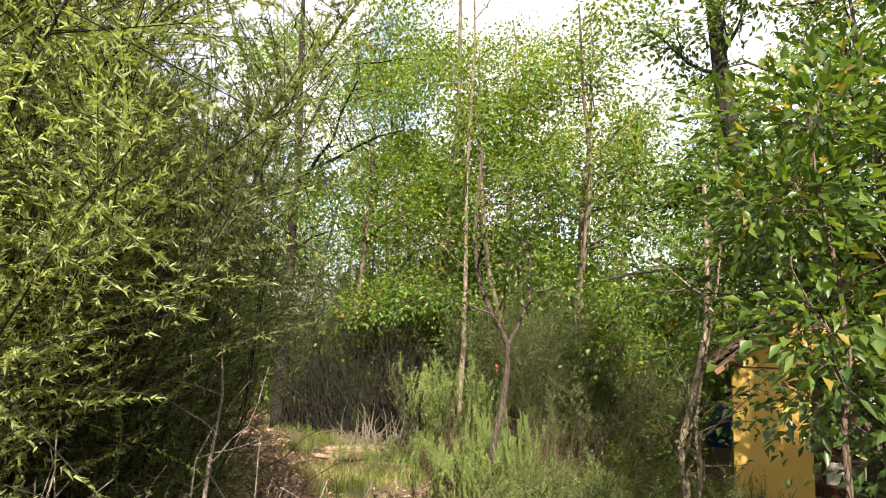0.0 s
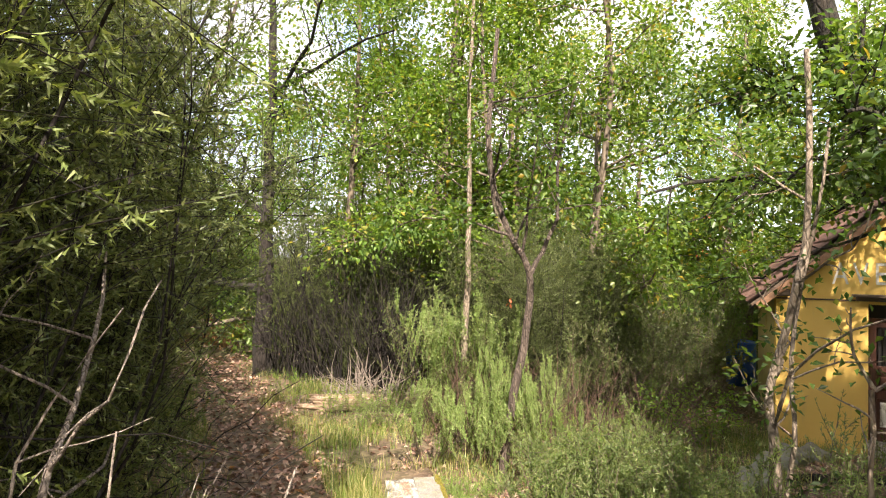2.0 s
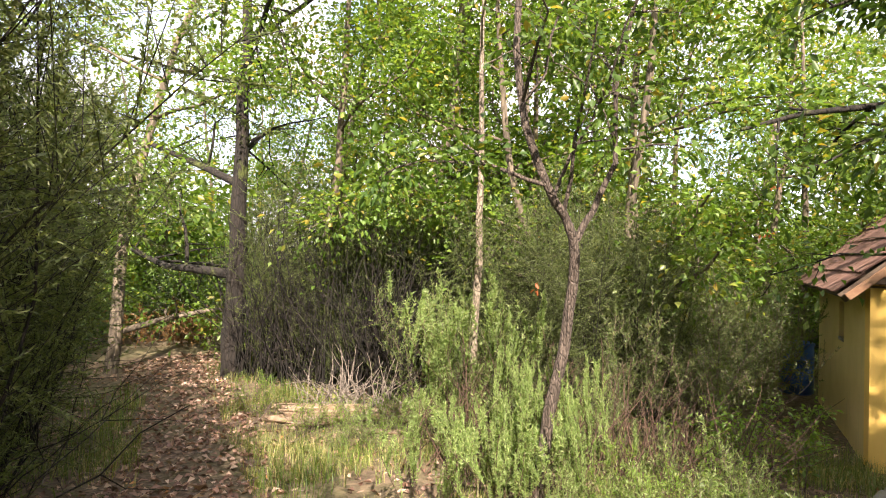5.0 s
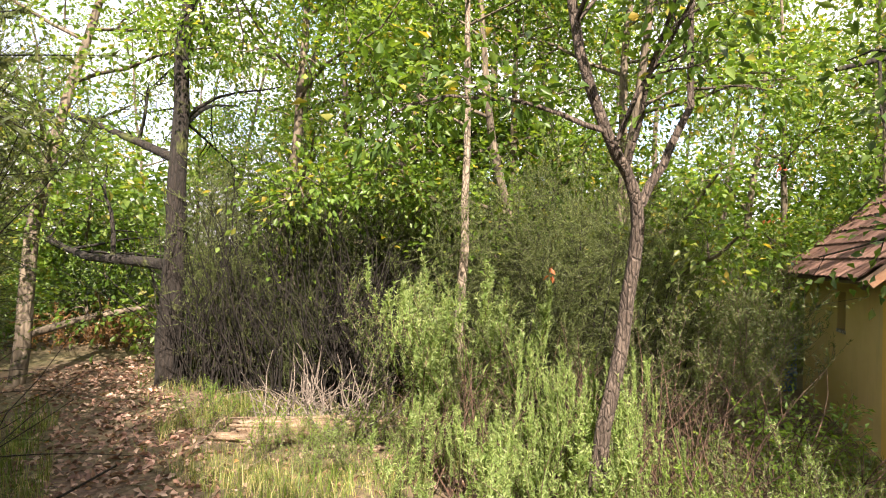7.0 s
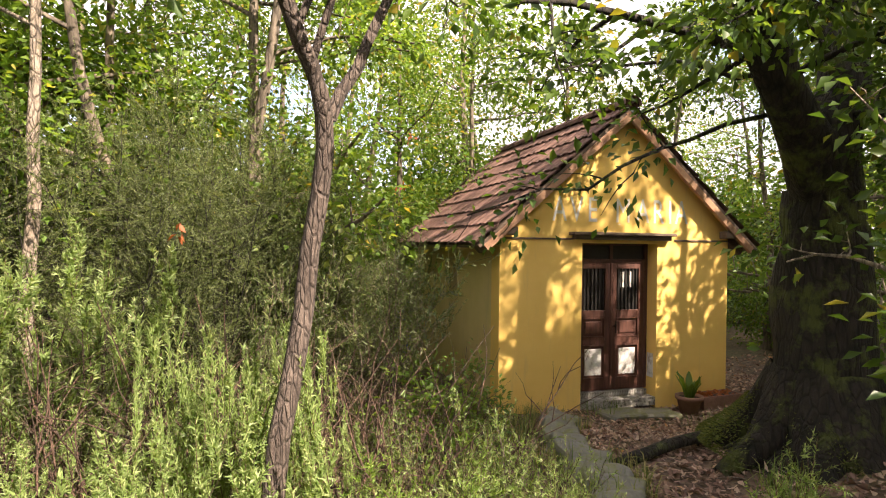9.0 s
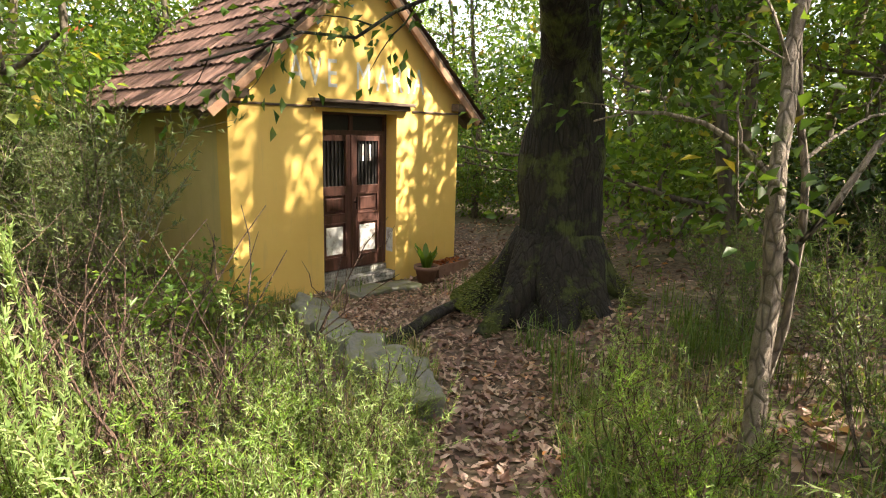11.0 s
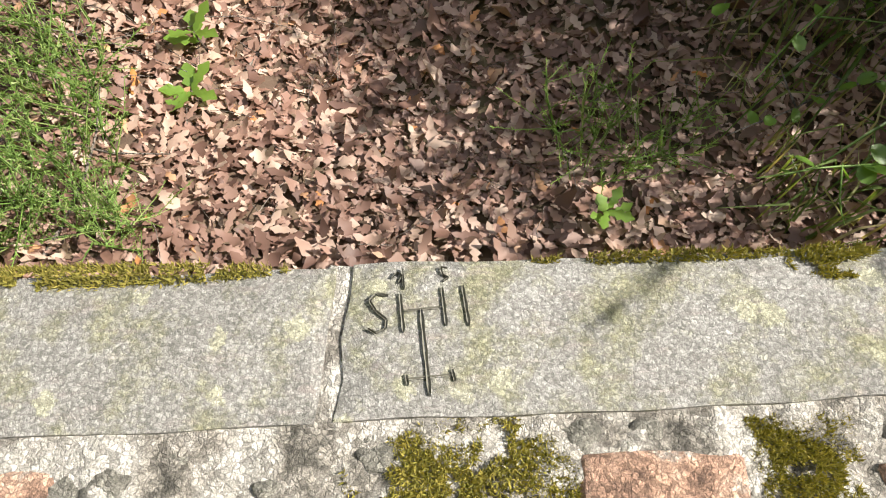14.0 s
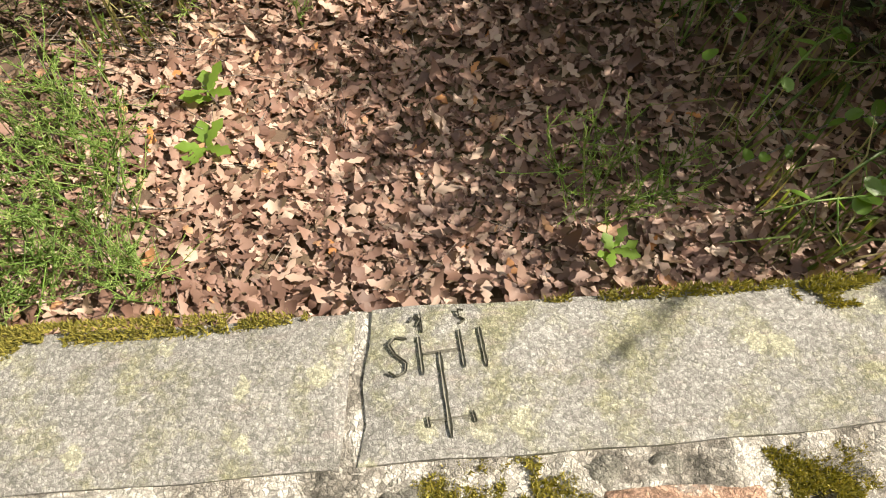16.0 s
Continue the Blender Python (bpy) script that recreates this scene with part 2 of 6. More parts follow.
M["oakmoss"] = leaf_mat("oakmoss", [(0, (0.05, 0.075, 0.014)), (0.5, (0.10, 0.125, 0.024)), (1.0, (0.19, 0.20, 0.045))], 0.2, 0.8)
M["glass_dark"] = rough_mat("dark_interior", [(0.3, (0.012, 0.011, 0.010)), (0.7, (0.03, 0.027, 0.024))], 4, 0.6)
M["iron"] = rough_mat("black_iron", [(0.3, (0.012, 0.012, 0.012)), (0.7, (0.05, 0.04, 0.035))], 20, 0.6, 0.3, 0.003, 0.6)
M["terracotta"] = rough_mat("terracotta", [(0.3, (0.22, 0.12, 0.085)), (0.7, (0.38, 0.22, 0.16))], 9, 0.85)
M["blue_plastic"] = rough_mat("blue_plastic", [(0.3, (0.012, 0.07, 0.33)), (0.7, (0.02, 0.11, 0.45))], 4, 0.45, 0.1)
M["letter"] = rough_mat("faded_letter_paint", [(0.30, (0.78, 0.56, 0.22)), (0.40, (0.74, 0.70, 0.60)), (0.7, (0.80, 0.79, 0.76))], 6, 0.85)
M["soil"] = rough_mat("potting_soil", [(0.3, (0.05, 0.03, 0.02)), (0.7, (0.13, 0.075, 0.05))], 30, 0.95, 1.0, 0.02)
M["twig_red"] = bark_mat("twig_red", (0.07, 0.04, 0.028), (0.22, 0.13, 0.085), 30.0)
M["deadwood"] = rough_mat("split_log_wood", [(0.3, (0.07, 0.045, 0.03)), (0.48, (0.30, 0.20, 0.125)), (0.62, (0.45, 0.36, 0.26)), (0.8, (0.52, 0.47, 0.40))], 5, 0.9, 1.0, 0.03, 0, (0.6, 8, 8))
M["groove"] = rough_mat("carved_groove", [(0.3, (0.13, 0.125, 0.10)), (0.7, (0.26, 0.25, 0.20))], 20, 0.95)


# ---- builders ----
rng = np.random.default_rng(7)


def quick_mesh(name, V, F):
    """Mesh from arrays of corners and of faces with the same number of corners each."""
    V, F = np.asarray(V, np.float32), np.asarray(F, np.int32)
    me = bpy.data.meshes.new(name)
    k = F.shape[1]
    me.vertices.add(len(V))
    me.vertices.foreach_set("co", V.ravel())
    me.loops.add(F.size)
    me.loops.foreach_set("vertex_index", F.ravel())
    me.polygons.add(len(F))
    me.polygons.foreach_set("loop_start", np.arange(0, F.size, k, dtype=np.int32))
    me.update(calc_edges=True)
    me.validate()
    return me


def part(name, data, material, parent, label="", smooth=False):
    if isinstance(data, bmesh.types.BMesh):
        bm = data
        data = bpy.data.meshes.new(name)
        bm.to_mesh(data)
        bm.free()
    if not data.materials:
        data.materials.append(material)
    if smooth:
        data.polygons.foreach_set("use_smooth", [True] * len(data.polygons))
    ob = new(name, data)
    if parent is not None:
        ob.parent = parent
    if label:
        ob["label"] = label
    return ob


def thing(name, m, label, category, group="", kind=""):
    e = new(name)
    e.empty_display_size = 0.1
    e.matrix_world = m
    return tagged(e, label, category, group, kind)


def box(bm, x0, x1, y0, y1, z0, z1, bev=0.0):
    vs = [bm.verts.new((x, y, z)) for x in (x0, x1) for y in (y0, y1) for z in (z0, z1)]
    fs = [bm.faces.new([vs[i] for i in q]) for q in ((0, 1, 3, 2), (4, 6, 7, 5), (0, 4, 5, 1), (2, 3, 7, 6), (0, 2, 6, 4), (1, 5, 7, 3))]
    if bev:
        es = list({e for f in fs for e in f.edges})
        bmesh.ops.bevel(bm, geom=es, offset=bev, segments=1, affect="EDGES")
    return bm


def boxes(*args, bev=0.0):
    bm = bmesh.new()
    for a in args:
        box(bm, *a, bev=bev)
    return bm


def unit(v):
    return v / np.maximum(np.linalg.norm(v, axis=-1, keepdims=True), 1e-9)


def tube_arrays(lines, sides=6):
    """Corners and quads of tapered tubes along lines [(points, radii)]."""
    V, F, o = [], [], 0
    ang = np.linspace(0, 2 * np.pi, sides, endpoint=False)
    for P, R in lines:
        P, R = np.asarray(P, float), np.asarray(R, float)
        T = unit(np.gradient(P, axis=0))
        ref = np.where(np.abs(T[:, 2:3]) > 0.85, [[1.0, 0, 0]], [[0, 0, 1.0]])
        A = unit(np.cross(T, ref))
        B = np.cross(T, A)
        ring = P[:, None] + R[:, None, None] * (np.cos(ang)[None, :, None] * A[:, None] + np.sin(ang)[None, :, None] * B[:, None])
        V.append(ring.reshape(-1, 3))
        n = len(P)
        i = np.arange(n - 1)[:, None] * sides + np.arange(sides)[None]
        j = np.arange(n - 1)[:, None] * sides + (np.arange(sides)[None] + 1) % sides
        F.append(np.stack([i, j, j + sides, i + sides], -1).reshape(-1, 4) + o)
        o += n * sides
    return np.concatenate(V), np.concatenate(F)


def tubes(name, lines, sides=6):
    return quick_mesh(name, *tube_arrays(lines, sides))


def leaf_arrays(P, D, L, W, g, fold=0.25, droop=0.15):
    """Blades folded along the midrib: base, two sides, tip."""
    n = len(P)
    D = unit(D)
    S = unit(np.cross(D, unit(g.normal(size=(n, 3)) * 0.6 + [0, 0, 1.0])))
    N = np.cross(S, D)
    L, W = np.broadcast_to(L, n)[:, None], np.broadcast_to(W, n)[:, None]
    a = P
    t = P + D * L - N * L * droop
    m1 = P + D * L * 0.5 + S * W * 0.5 + N * W * fold
    m2 = P + D * L * 0.5 - S * W * 0.5 + N * W * fold
    V = np.stack([a, m1, t, m2], 1).reshape(-1, 3)
    i = np.arange(n)[:, None] * 4
    return V, np.concatenate([i + [0, 1, 2], i + [0, 2, 3]], 1).reshape(-1, 3)


def leaves(name, P, D, L, W, g, fold=0.25, droop=0.15):
    return quick_mesh(name, *leaf_arrays(np.asarray(P), np.asarray(D), L, W, g, fold, droop))


def needle_mesh(name, P, D, L, W, g):
    """One-triangle needles and narrow blades."""
    n = len(P)
    D = unit(np.asarray(D))
    S = unit(np.cross(D, g.normal(size=(n, 3))))
    L, W = np.broadcast_to(L, n)[:, None], np.broadcast_to(W, n)[:, None]
    V = np.stack([P - S * W * 0.5, P + S * W * 0.5, P + D * L], 1).reshape(-1, 3)
    return quick_mesh(name, V, np.arange(3 * n).reshape(-1, 3))


def wander(g, p, d, length, r0, r1, n, wiggle, up=0.0):
    """A crooked line from p along d."""
    P, d = [np.array(p, float)], unit(np.array(d, float))
    for _ in range(n):
        d = unit(d + g.normal(size=3) * wiggle + np.array([0, 0, up]))
        P.append(P[-1] + d * length / n)
    return np.array(P), np.linspace(r0, r1, n + 1)


def branch_out(g, lines, anchors, line, levels, count, ratio, spread, wiggle, up, start=0.3, thick=0.55):
    """Side branches along a line, level by level; the last levels carry leaves."""
    P, R = line
    if levels == 0:
        anchors.append(P)
        return
    n = len(P)
    for k in range(count):
        u = start + (1 - start) * (k + g.random()) / count
        i = min(int(u * (n - 1)), n - 2)
        p = P[i] + (P[i + 1] - P[i]) * g.random()
        t = unit(P[i + 1] - P[i])
        side = unit(np.cross(t, g.normal(size=3)))
        d = unit(t * (1 - spread) + side * spread + [0, 0, up])
        ln = np.linalg.norm(P[-1] - P[0]) * ratio * (1.15 - 0.6 * u) * g.uniform(0.7, 1.2)
        r = max(R[i] * thick, 0.003)
        child = wander(g, p, d, ln, r, max(r * 0.3, 0.002), 5 if levels > 1 else 4, wiggle, up * 0.3)
        lines.append(child)
        branch_out(g, lines, anchors, child, levels - 1, max(count - 1, 3), ratio, spread, wiggle, up, 0.15)


def crown_points(g, anchors, per, spread):
    P, D = [], []
    for A in anchors:
        u = g.random(per) ** 0.8 * (len(A) - 1.001)
        i = u.astype(int)
        q = A[i] + (A[i + 1] - A[i]) * (u - i)[:, None]
        t = unit(A[-1] - A[0])
        off = g.normal(size=(per, 3)) * [1, 1, 0.7]
        P.append(q + off * spread)
        D.append(unit(off) * 0.9 + t * 0.6 + [0, 0, -0.15])
    return np.concatenate(P), np.concatenate(D)


def floor_z(x, y):
    """Height of the woodland ground: a slope that runs out on a flat floor."""
    x, y = np.asarray(x, float), np.asarray(y, float)
    line = -0.2 - 0.14 * (y - 0.25 * x)
    s = np.clip((x + 4.0) / 3.5, 0, 1)
    low = -1.48 - 0.37 * s * s * (3 - 2 * s)
    line = np.where(y < -2, line[()] * 0 - 0.2 - 0.14 * (-2 - 0.25 * np.clip(x, -6, 6)), line)
    k = 0.07
    z = low + k * np.log1p(np.exp(np.clip((line - low) / k, -40, 40)))
    # level ground on both sides of the inscribed wall
    s = np.clip((x + 2.73) * 0.565 + (y - 6.87) * -0.825, -1.4, 1.7)
    dw = (x + 2.73 - 0.565 * s) ** 2 + (y - 6.87 + 0.825 * s) ** 2
    w = np.exp(-dw / 0.75)
    z = z * (1 - w) - 1.43 * w
    # sunken leaf path from the stone towards the chapel
    t = np.clip(((x + 2.3) * 3.0 + (y - 7.2) * 2.0) / 13.0, 0, 1)
    dd = (x + 2.3 - 3.0 * t) ** 2 + (y - 7.2 - 2.0 * t) ** 2
    z = z - 0.2 * np.exp(-dd / 0.22) * np.clip(1.6 - t, 0, 1)
    # trodden forecourt of the chapel, a step lower
    z = z - 0.19 * np.exp(-((x - 2.2) / 1.5) ** 2 - ((y - 11.7) / 1.2) ** 2)
    z = z + 0.02 * np.sin(x * 2.3 + 1) * np.sin(y * 1.9) + 0.012 * np.sin(x * 5.1) * np.sin(y * 6.3 + 2)
    return np.maximum(z, -2.3)


def fz(x, y):
    return float(floor_z(x, y))


def path_dist(x, y):
    """Distance to the two footpaths."""
    def seg(ax, ay, bx, by):
        t = np.clip(((x - ax) * (bx - ax) + (y - ay) * (by - ay)) / ((bx - ax) ** 2 + (by - ay) ** 2), 0, 1)
        return np.hypot(x - ax - t * (bx - ax), y - ay - t * (by - ay))
    trail = np.minimum.reduce([seg(0.4, -3, -0.3, 1.2), seg(-0.3, 1.2, -2.4, 4.3), seg(-2.4, 4.3, -4.7, 6.8), seg(-4.7, 6.8, -8.2, 9.6), seg(-8.2, 9.6, -11.5, 12.2), seg(-11.5, 12.2, -13, 13)])
    litter = np.minimum.reduce([seg(-2.6, 7.0, -1.3, 7.9), seg(-1.3, 7.9, 0.1, 8.9), seg(0.1, 8.9, 1.0, 10.6), seg(1.0, 10.6, 1.7, 11.8), seg(1.7, 11.8, 3.6, 11.8), seg(3.6, 11.8, 4.2, 15)])
    return trail, litter


# ---- ground ----
def build_ground():
    a = np.concatenate([-np.geomspace(400, 16, 12), np.linspace(-15, 15, 151), np.geomspace(16, 400, 12)])
    X, Y = np.meshgrid(a, a + 7.0, indexing="ij")
    Z = floor_z(X, Y) + rng.normal(size=X.shape) * 0.006
    n = len(a)
    V = np.stack([X, Y, Z], -1).reshape(-1, 3)
    i = (np.arange(n - 1)[:, None] * n + np.arange(n - 1)[None]).ravel()
    me = quick_mesh("ground", V, np.stack([i, i + n, i + n + 1, i + 1], 1))
    tagged(part("ground", me, M["ground"], None, smooth=True), "woodland ground of brown soil, moss and fallen leaves", "ground", kind="structure")


build_ground()

# ---- chapel ----
CX, CY, CZ = -0.055, 12.297, -1.85
CW, CD, LINE, EAVE, APEX = 3.41, 3.80, 2.135, 2.32, 3.80


def build_chapel():
    ch = thing("chapel", pose(CX, CY, CZ), "small yellow plastered chapel with a tiled gable roof", "chapel")
    T = 0.26
    # front wall with the door opening, gable above
    d0, d1, dt = 1.13, 2.26, 2.11
    bm = bmesh.new()
    out = [(0, -0.3), (d0, -0.3), (d0, dt), (d1, dt), (d1, -0.3), (CW, -0.3), (CW, EAVE), (CW / 2, APEX), (0, EAVE)]
    f = bm.faces.new([bm.verts.new((x, 0, z)) for x, z in out])
    r = bmesh.ops.extrude_face_region(bm, geom=[f])
    bmesh.ops.translate(bm, verts=[v for v in r["geom"] if isinstance(v, bmesh.types.BMVert)], vec=(0, T, 0))
    bmesh.ops.recalc_face_normals(bm, faces=bm.faces)
    part("front_wall", bm, M["yellow_wall"], ch, "warm yellow plaster front with peeling spots")
    # left wall with a small window opening
    w0, w1, wz0, wz1 = 1.57, 1.93, 1.34, 1.86
    bm = bmesh.new()
    ys, zs = (T, w0, w1, CD), (-0.3, wz0, wz1, EAVE)
    gv = {(a, b): bm.verts.new((0, ys[a], zs[b])) for a in range(4) for b in range(4)}
    fs = [bm.faces.new([gv[a, b], gv[a, b + 1], gv[a + 1, b + 1], gv[a + 1, b]]) for a in range(3) for b in range(3) if (a, b) != (1, 1)]
    r = bmesh.ops.extrude_face_region(bm, geom=fs)
    bmesh.ops.translate(bm, verts=[v for v in r["geom"] if isinstance(v, bmesh.types.BMVert)], vec=(T, 0, 0))
    bmesh.ops.recalc_face_normals(bm, faces=bm.faces)
    part("side_wall", bm, M["side_wall"], ch, "faded ochre plaster side wall")
    part("side_wall", boxes((CW - T, CW, T, CD, -0.3, EAVE)), M["side_wall"], ch, "faded ochre plaster side wall")
    bm = bmesh.new()
    f = bm.faces.new([bm.verts.new((x, CD - T, z)) for x, z in ((T, -0.3), (CW - T, -0.3), (CW - T, EAVE), (CW / 2, APEX - 0.12), (T, EAVE))])
    r = bmesh.ops.extrude_face_region(bm, geom=[f])
    bmesh.ops.translate(bm, verts=[v for v in r["geom"] if isinstance(v, bmesh.types.BMVert)], vec=(0, T - 0.003, 0))
    bmesh.ops.recalc_face_normals(bm, faces=bm.faces)
    part("back_wall", bm, M["side_wall"], ch)
    part("inner_floor", boxes((T, CW - T, T, CD - T, -0.05, 0.0)), M["mortar"], ch)
    # side window: frame and bars
    win = part("window", boxes((0.20, 0.24, w0, w0 + 0.03, wz0, wz1), (0.20, 0.24, w1 - 0.03, w1, wz0, wz1), (0.20, 0.24, w0 + 0.03, w1 - 0.03, wz0, wz0 + 0.03), (0.20, 0.24, w0 + 0.03, w1 - 0.03, wz1 - 0.03, wz1)), M["wood"], ch, "small dark window with a wooden frame")
    part("pane", boxes((0.218, 0.224, w0 + 0.03, w1 - 0.03, wz0 + 0.03, wz1 - 0.03)), M["glass_dark"], win)
    part("sill", boxes((-0.012, 0.20, w0 - 0.02, w1 + 0.02, wz0 - 0.045, wz0), bev=0.006), M["mortar"], win, "pale cement sill")
    # moulding lines, lintel cornice
    part("moulding", boxes((-0.012, 0.98, -0.018, -0.001, LINE - 0.012, LINE + 0.012), bev=0.004), M["beam"], ch, "thin dark moulding")
    part("moulding", boxes((2.52, CW + 0.012, -0.018, -0.001, LINE - 0.012, LINE + 0.012), bev=0.004), M["beam"], ch, "thin dark moulding")
    part("lintel_cornice", boxes((0.93, 2.46, -0.14, -0.001, 2.185, 2.225), (0.98, 2.42, -0.09, -0.001, 2.13, 2.185), bev=0.008), M["beam"], ch, "dark stone cornice over the door")
    part("lintel_band", boxes((1.02, 2.38, -0.03, -0.001, 2.085, 2.13)), M["yellow_wall"], ch)
    # inscription painted on the gable
    word = part("inscription", boxes((1.66, 1.68, -0.0015, -0.0005, 2.33, 2.34)), M["letter"], ch, "faded whitish painted words AVE MARIA")
    for c, x in zip("AVEMARIA", (0.80, 1.04, 1.27, 1.72, 2.02, 2.26, 2.45, 2.63)):
        cu = bpy.data.curves.new("letter", "FONT")
        cu.body, cu.size, cu.extrude, cu.align_x = c, 0.45, 0.002, "CENTER"
        tmp = new("letter_text", cu)
        bpy.context.view_layer.update()
        me = bpy.data.meshes.new_from_object(tmp.evaluated_get(bpy.context.evaluated_depsgraph_get()))
        bpy.data.objects.remove(tmp)
        me.transform(Matrix.Translation((x, -0.003, 2.36)) @ Matrix.Rotation(radians(90), 4, "X") @ Matrix.Diagonal((0.68, 1, 1, 1)))
        part("letter", me, M["letter"], word)
    # double door set back in the reveal
    door = part("door", boxes((d0, d0 + 0.05, 0.20, 0.27, 0.14, dt), (d1 - 0.05, d1, 0.20, 0.27, 0.14, dt), (d0 + 0.05, d1 - 0.05, 0.20, 0.27, dt - 0.05, dt), (d0 + 0.05, d1 - 0.05, 0.19, 0.27, 1.83, 1.88), bev=0.004), M["wood"], ch, "double wooden door of worn dark brown")
    part("transom", boxes((d0 + 0.05, d1 - 0.05, 0.235, 0.25, 1.88, dt - 0.05)), M["glass_dark"], door, "dark transom light")
    part("transom_bar", boxes((1.67, 1.72, 0.21, 0.26, 1.88, dt - 0.05)), M["wood"], door)
    for x0, x1 in ((d0 + 0.05, 1.693), (1.697, d1 - 0.05)):
        a, b = x0 + 0.085, x1 - 0.085
        leaf = part("door_leaf", boxes((x0, a, 0.205, 0.245, 0.14, 1.83), (b, x1, 0.205, 0.245, 0.14, 1.83), (a, b, 0.205, 0.245, 0.14, 0.29), (a, b, 0.205, 0.245, 0.74, 0.84), (a, b, 0.205, 0.245, 1.10, 1.20), (a, b, 0.205, 0.245, 1.75, 1.83), bev=0.004), M["wood"], door)
        for z0, z1, name, mt, lb in ((0.29, 0.74, "panel", "peeled", "peeled white lower panel"), (0.84, 1.10, "panel", "wood", "")):
            part(name, boxes((a, b, 0.222, 0.236, z0, z1)), M["wood"], leaf)
            part("raised_field", boxes((a + 0.045, b - 0.045, 0.207, 0.221, z0 + 0.05, z1 - 0.05), bev=0.006), M[mt], leaf, lb)
            part("bead", boxes((a, a + 0.016, 0.198, 0.221, z0, z1), (b - 0.016, b, 0.198, 0.221, z0, z1), (a + 0.016, b - 0.016, 0.198, 0.221, z0, z0 + 0.016), (a + 0.016, b - 0.016, 0.198, 0.221, z1 - 0.016, z1)), M["wood"], leaf)
        part("grille_backing", boxes((a, b, 0.238, 0.244, 1.20, 1.75)), M["glass_dark"], leaf, "dark glass behind the grille")
        for k in range(6):
            x = a + (b - a) * (k + 0.5) / 6
            part("grille_bar", boxes((x - 0.008, x + 0.008, 0.214, 0.230, 1.20, 1.75)), M["iron"], leaf)
        if x0 > 1.6:
            for k in (1, 3):
                x = a + (b - a) * (k + 0.75) / 6
                part("paper_notice", boxes((x - 0.028, x + 0.032, 0.2305, 0.2335, 1.50, 1.71)), M["peeled"], leaf, "white paper strip behind the bars")
    part("meeting_strip", boxes((1.678, 1.712, 0.190, 0.206, 0.14, 1.83), bev=0.005), M["wood"], door)
    part("door_handle", boxes((1.735, 1.755, 0.150, 0.206, 0.98, 1.0), (1.735, 1.755, 0.150, 0.165, 0.90, 1.06), bev=0.004), M["iron"], door, "black iron pull handle")
    # threshold of tiles on edge
    th = part("threshold", boxes((d0, d1, 0.005, 0.27, -0.05, 0.055)), M["mortar"], ch, "grey cement threshold")
    riser = boxes((0, 0.032, 0, 0.04, 0, 0.075), bev=0.004)
    rm = bpy.data.meshes.new("riser_tile")
    riser.to_mesh(rm)
    riser.free()
    for k in range(29):
        o = part("tile", rm, M["mortar"], th)
        o.location = (d0 + 0.015 + k * 0.038, 0.16, 0.057)
    part("peeling_patch", boxes((d1 - 0.003, d1 - 0.0005, 0.06, 0.19, 0.30, 0.62)), M["peeled"], ch, "patch of bare whitish plaster")
    # roof: slabs, tiles, ridge, verge
    ang = math.atan2(APEX - EAVE, CW / 2)
    run = math.hypot(CW / 2 + 0.36, (CW / 2 + 0.36) * math.tan(ang))
    yf, yb = -0.20, CD + 0.18
    roof = part("roof", boxes((CW / 2 - 0.02, CW / 2 + 0.02, 0.02, CD, APEX - 0.10, APEX - 0.02)), M["beam"], ch, "steep tiled gable roof")
    prof = bmesh.new()
    tw, tl = 0.222, 0.385
    cols = [(-0.5, 0.0), (-0.36, 0.014), (-0.22, 0.0), (0.06, 0.003), (0.30, 0.019), (0.5, 0.008)]
    rows = []
    for s, h in ((0, 0.0), (1, 0.030)):
        for dz in (0.0, -0.014):
            rows.append([prof.verts.new((s * tl - 0.03, u * tw, z + h + dz)) for u, z in cols])
    for i in range(len(cols) - 1):
        prof.faces.new([rows[0][i], rows[2][i], rows[2][i + 1], rows[0][i + 1]])
        prof.faces.new([rows[1][i], rows[1][i + 1], rows[3][i + 1], rows[3][i]])
        prof.faces.new([rows[0][i], rows[0][i + 1], rows[1][i + 1], rows[1][i]])
    tm = bpy.data.meshes.new("roof_tile")
    prof.to_mesh(tm)
    prof.free()
    g = np.random.default_rng(3)
    for side in (-1, 1):
        turn = Matrix.Translation((CW / 2, 0, APEX + 0.05)) @ (Matrix.Rotation(math.pi, 4, "Z") if side < 0 else Matrix.Identity(4)) @ Matrix.Rotation(ang, 4, "Y")
        slab = boxes((0.0, run, yf + 0.03, yb - 0.03, -0.06, -0.022)) if side > 0 else boxes((0.0, run, -yb + 0.03, -yf - 0.03, -0.06, -0.022))
        bmesh.ops.transform(slab, matrix=turn, verts=slab.verts)
        part("roof_deck", slab, M["beam"], roof)
        nrow, ncol = int(run / 0.345) + 1, int((yb - yf) / tw)
        for i in range(nrow):
            for j in range(ncol):
                yy = yf + (j + 0.5) * (yb - yf) / ncol
                o = part("roof_tile", tm, M["tile"], roof)
                o.matrix_local = turn @ Matrix.Translation((run - (i + 1) * 0.345 + g.normal() * 0.003, yy if side > 0 else -yy, 0.008 + g.normal() * 0.002)) @ Matrix.Rotation(g.normal() * 0.008, 4, "Z")
        verge = boxes((0.02, run - 0.05, 0, 0.05, -0.15, -0.061), bev=0.006)
        y0 = yf + 0.02 if side > 0 else -yf - 0.07
        bmesh.ops.transform(verge, matrix=turn @ Matrix.Translation((0, y0, 0)), verts=verge.verts)
        part("verge_board", verge, M["brickedge"], roof, "pale clay verge edge")
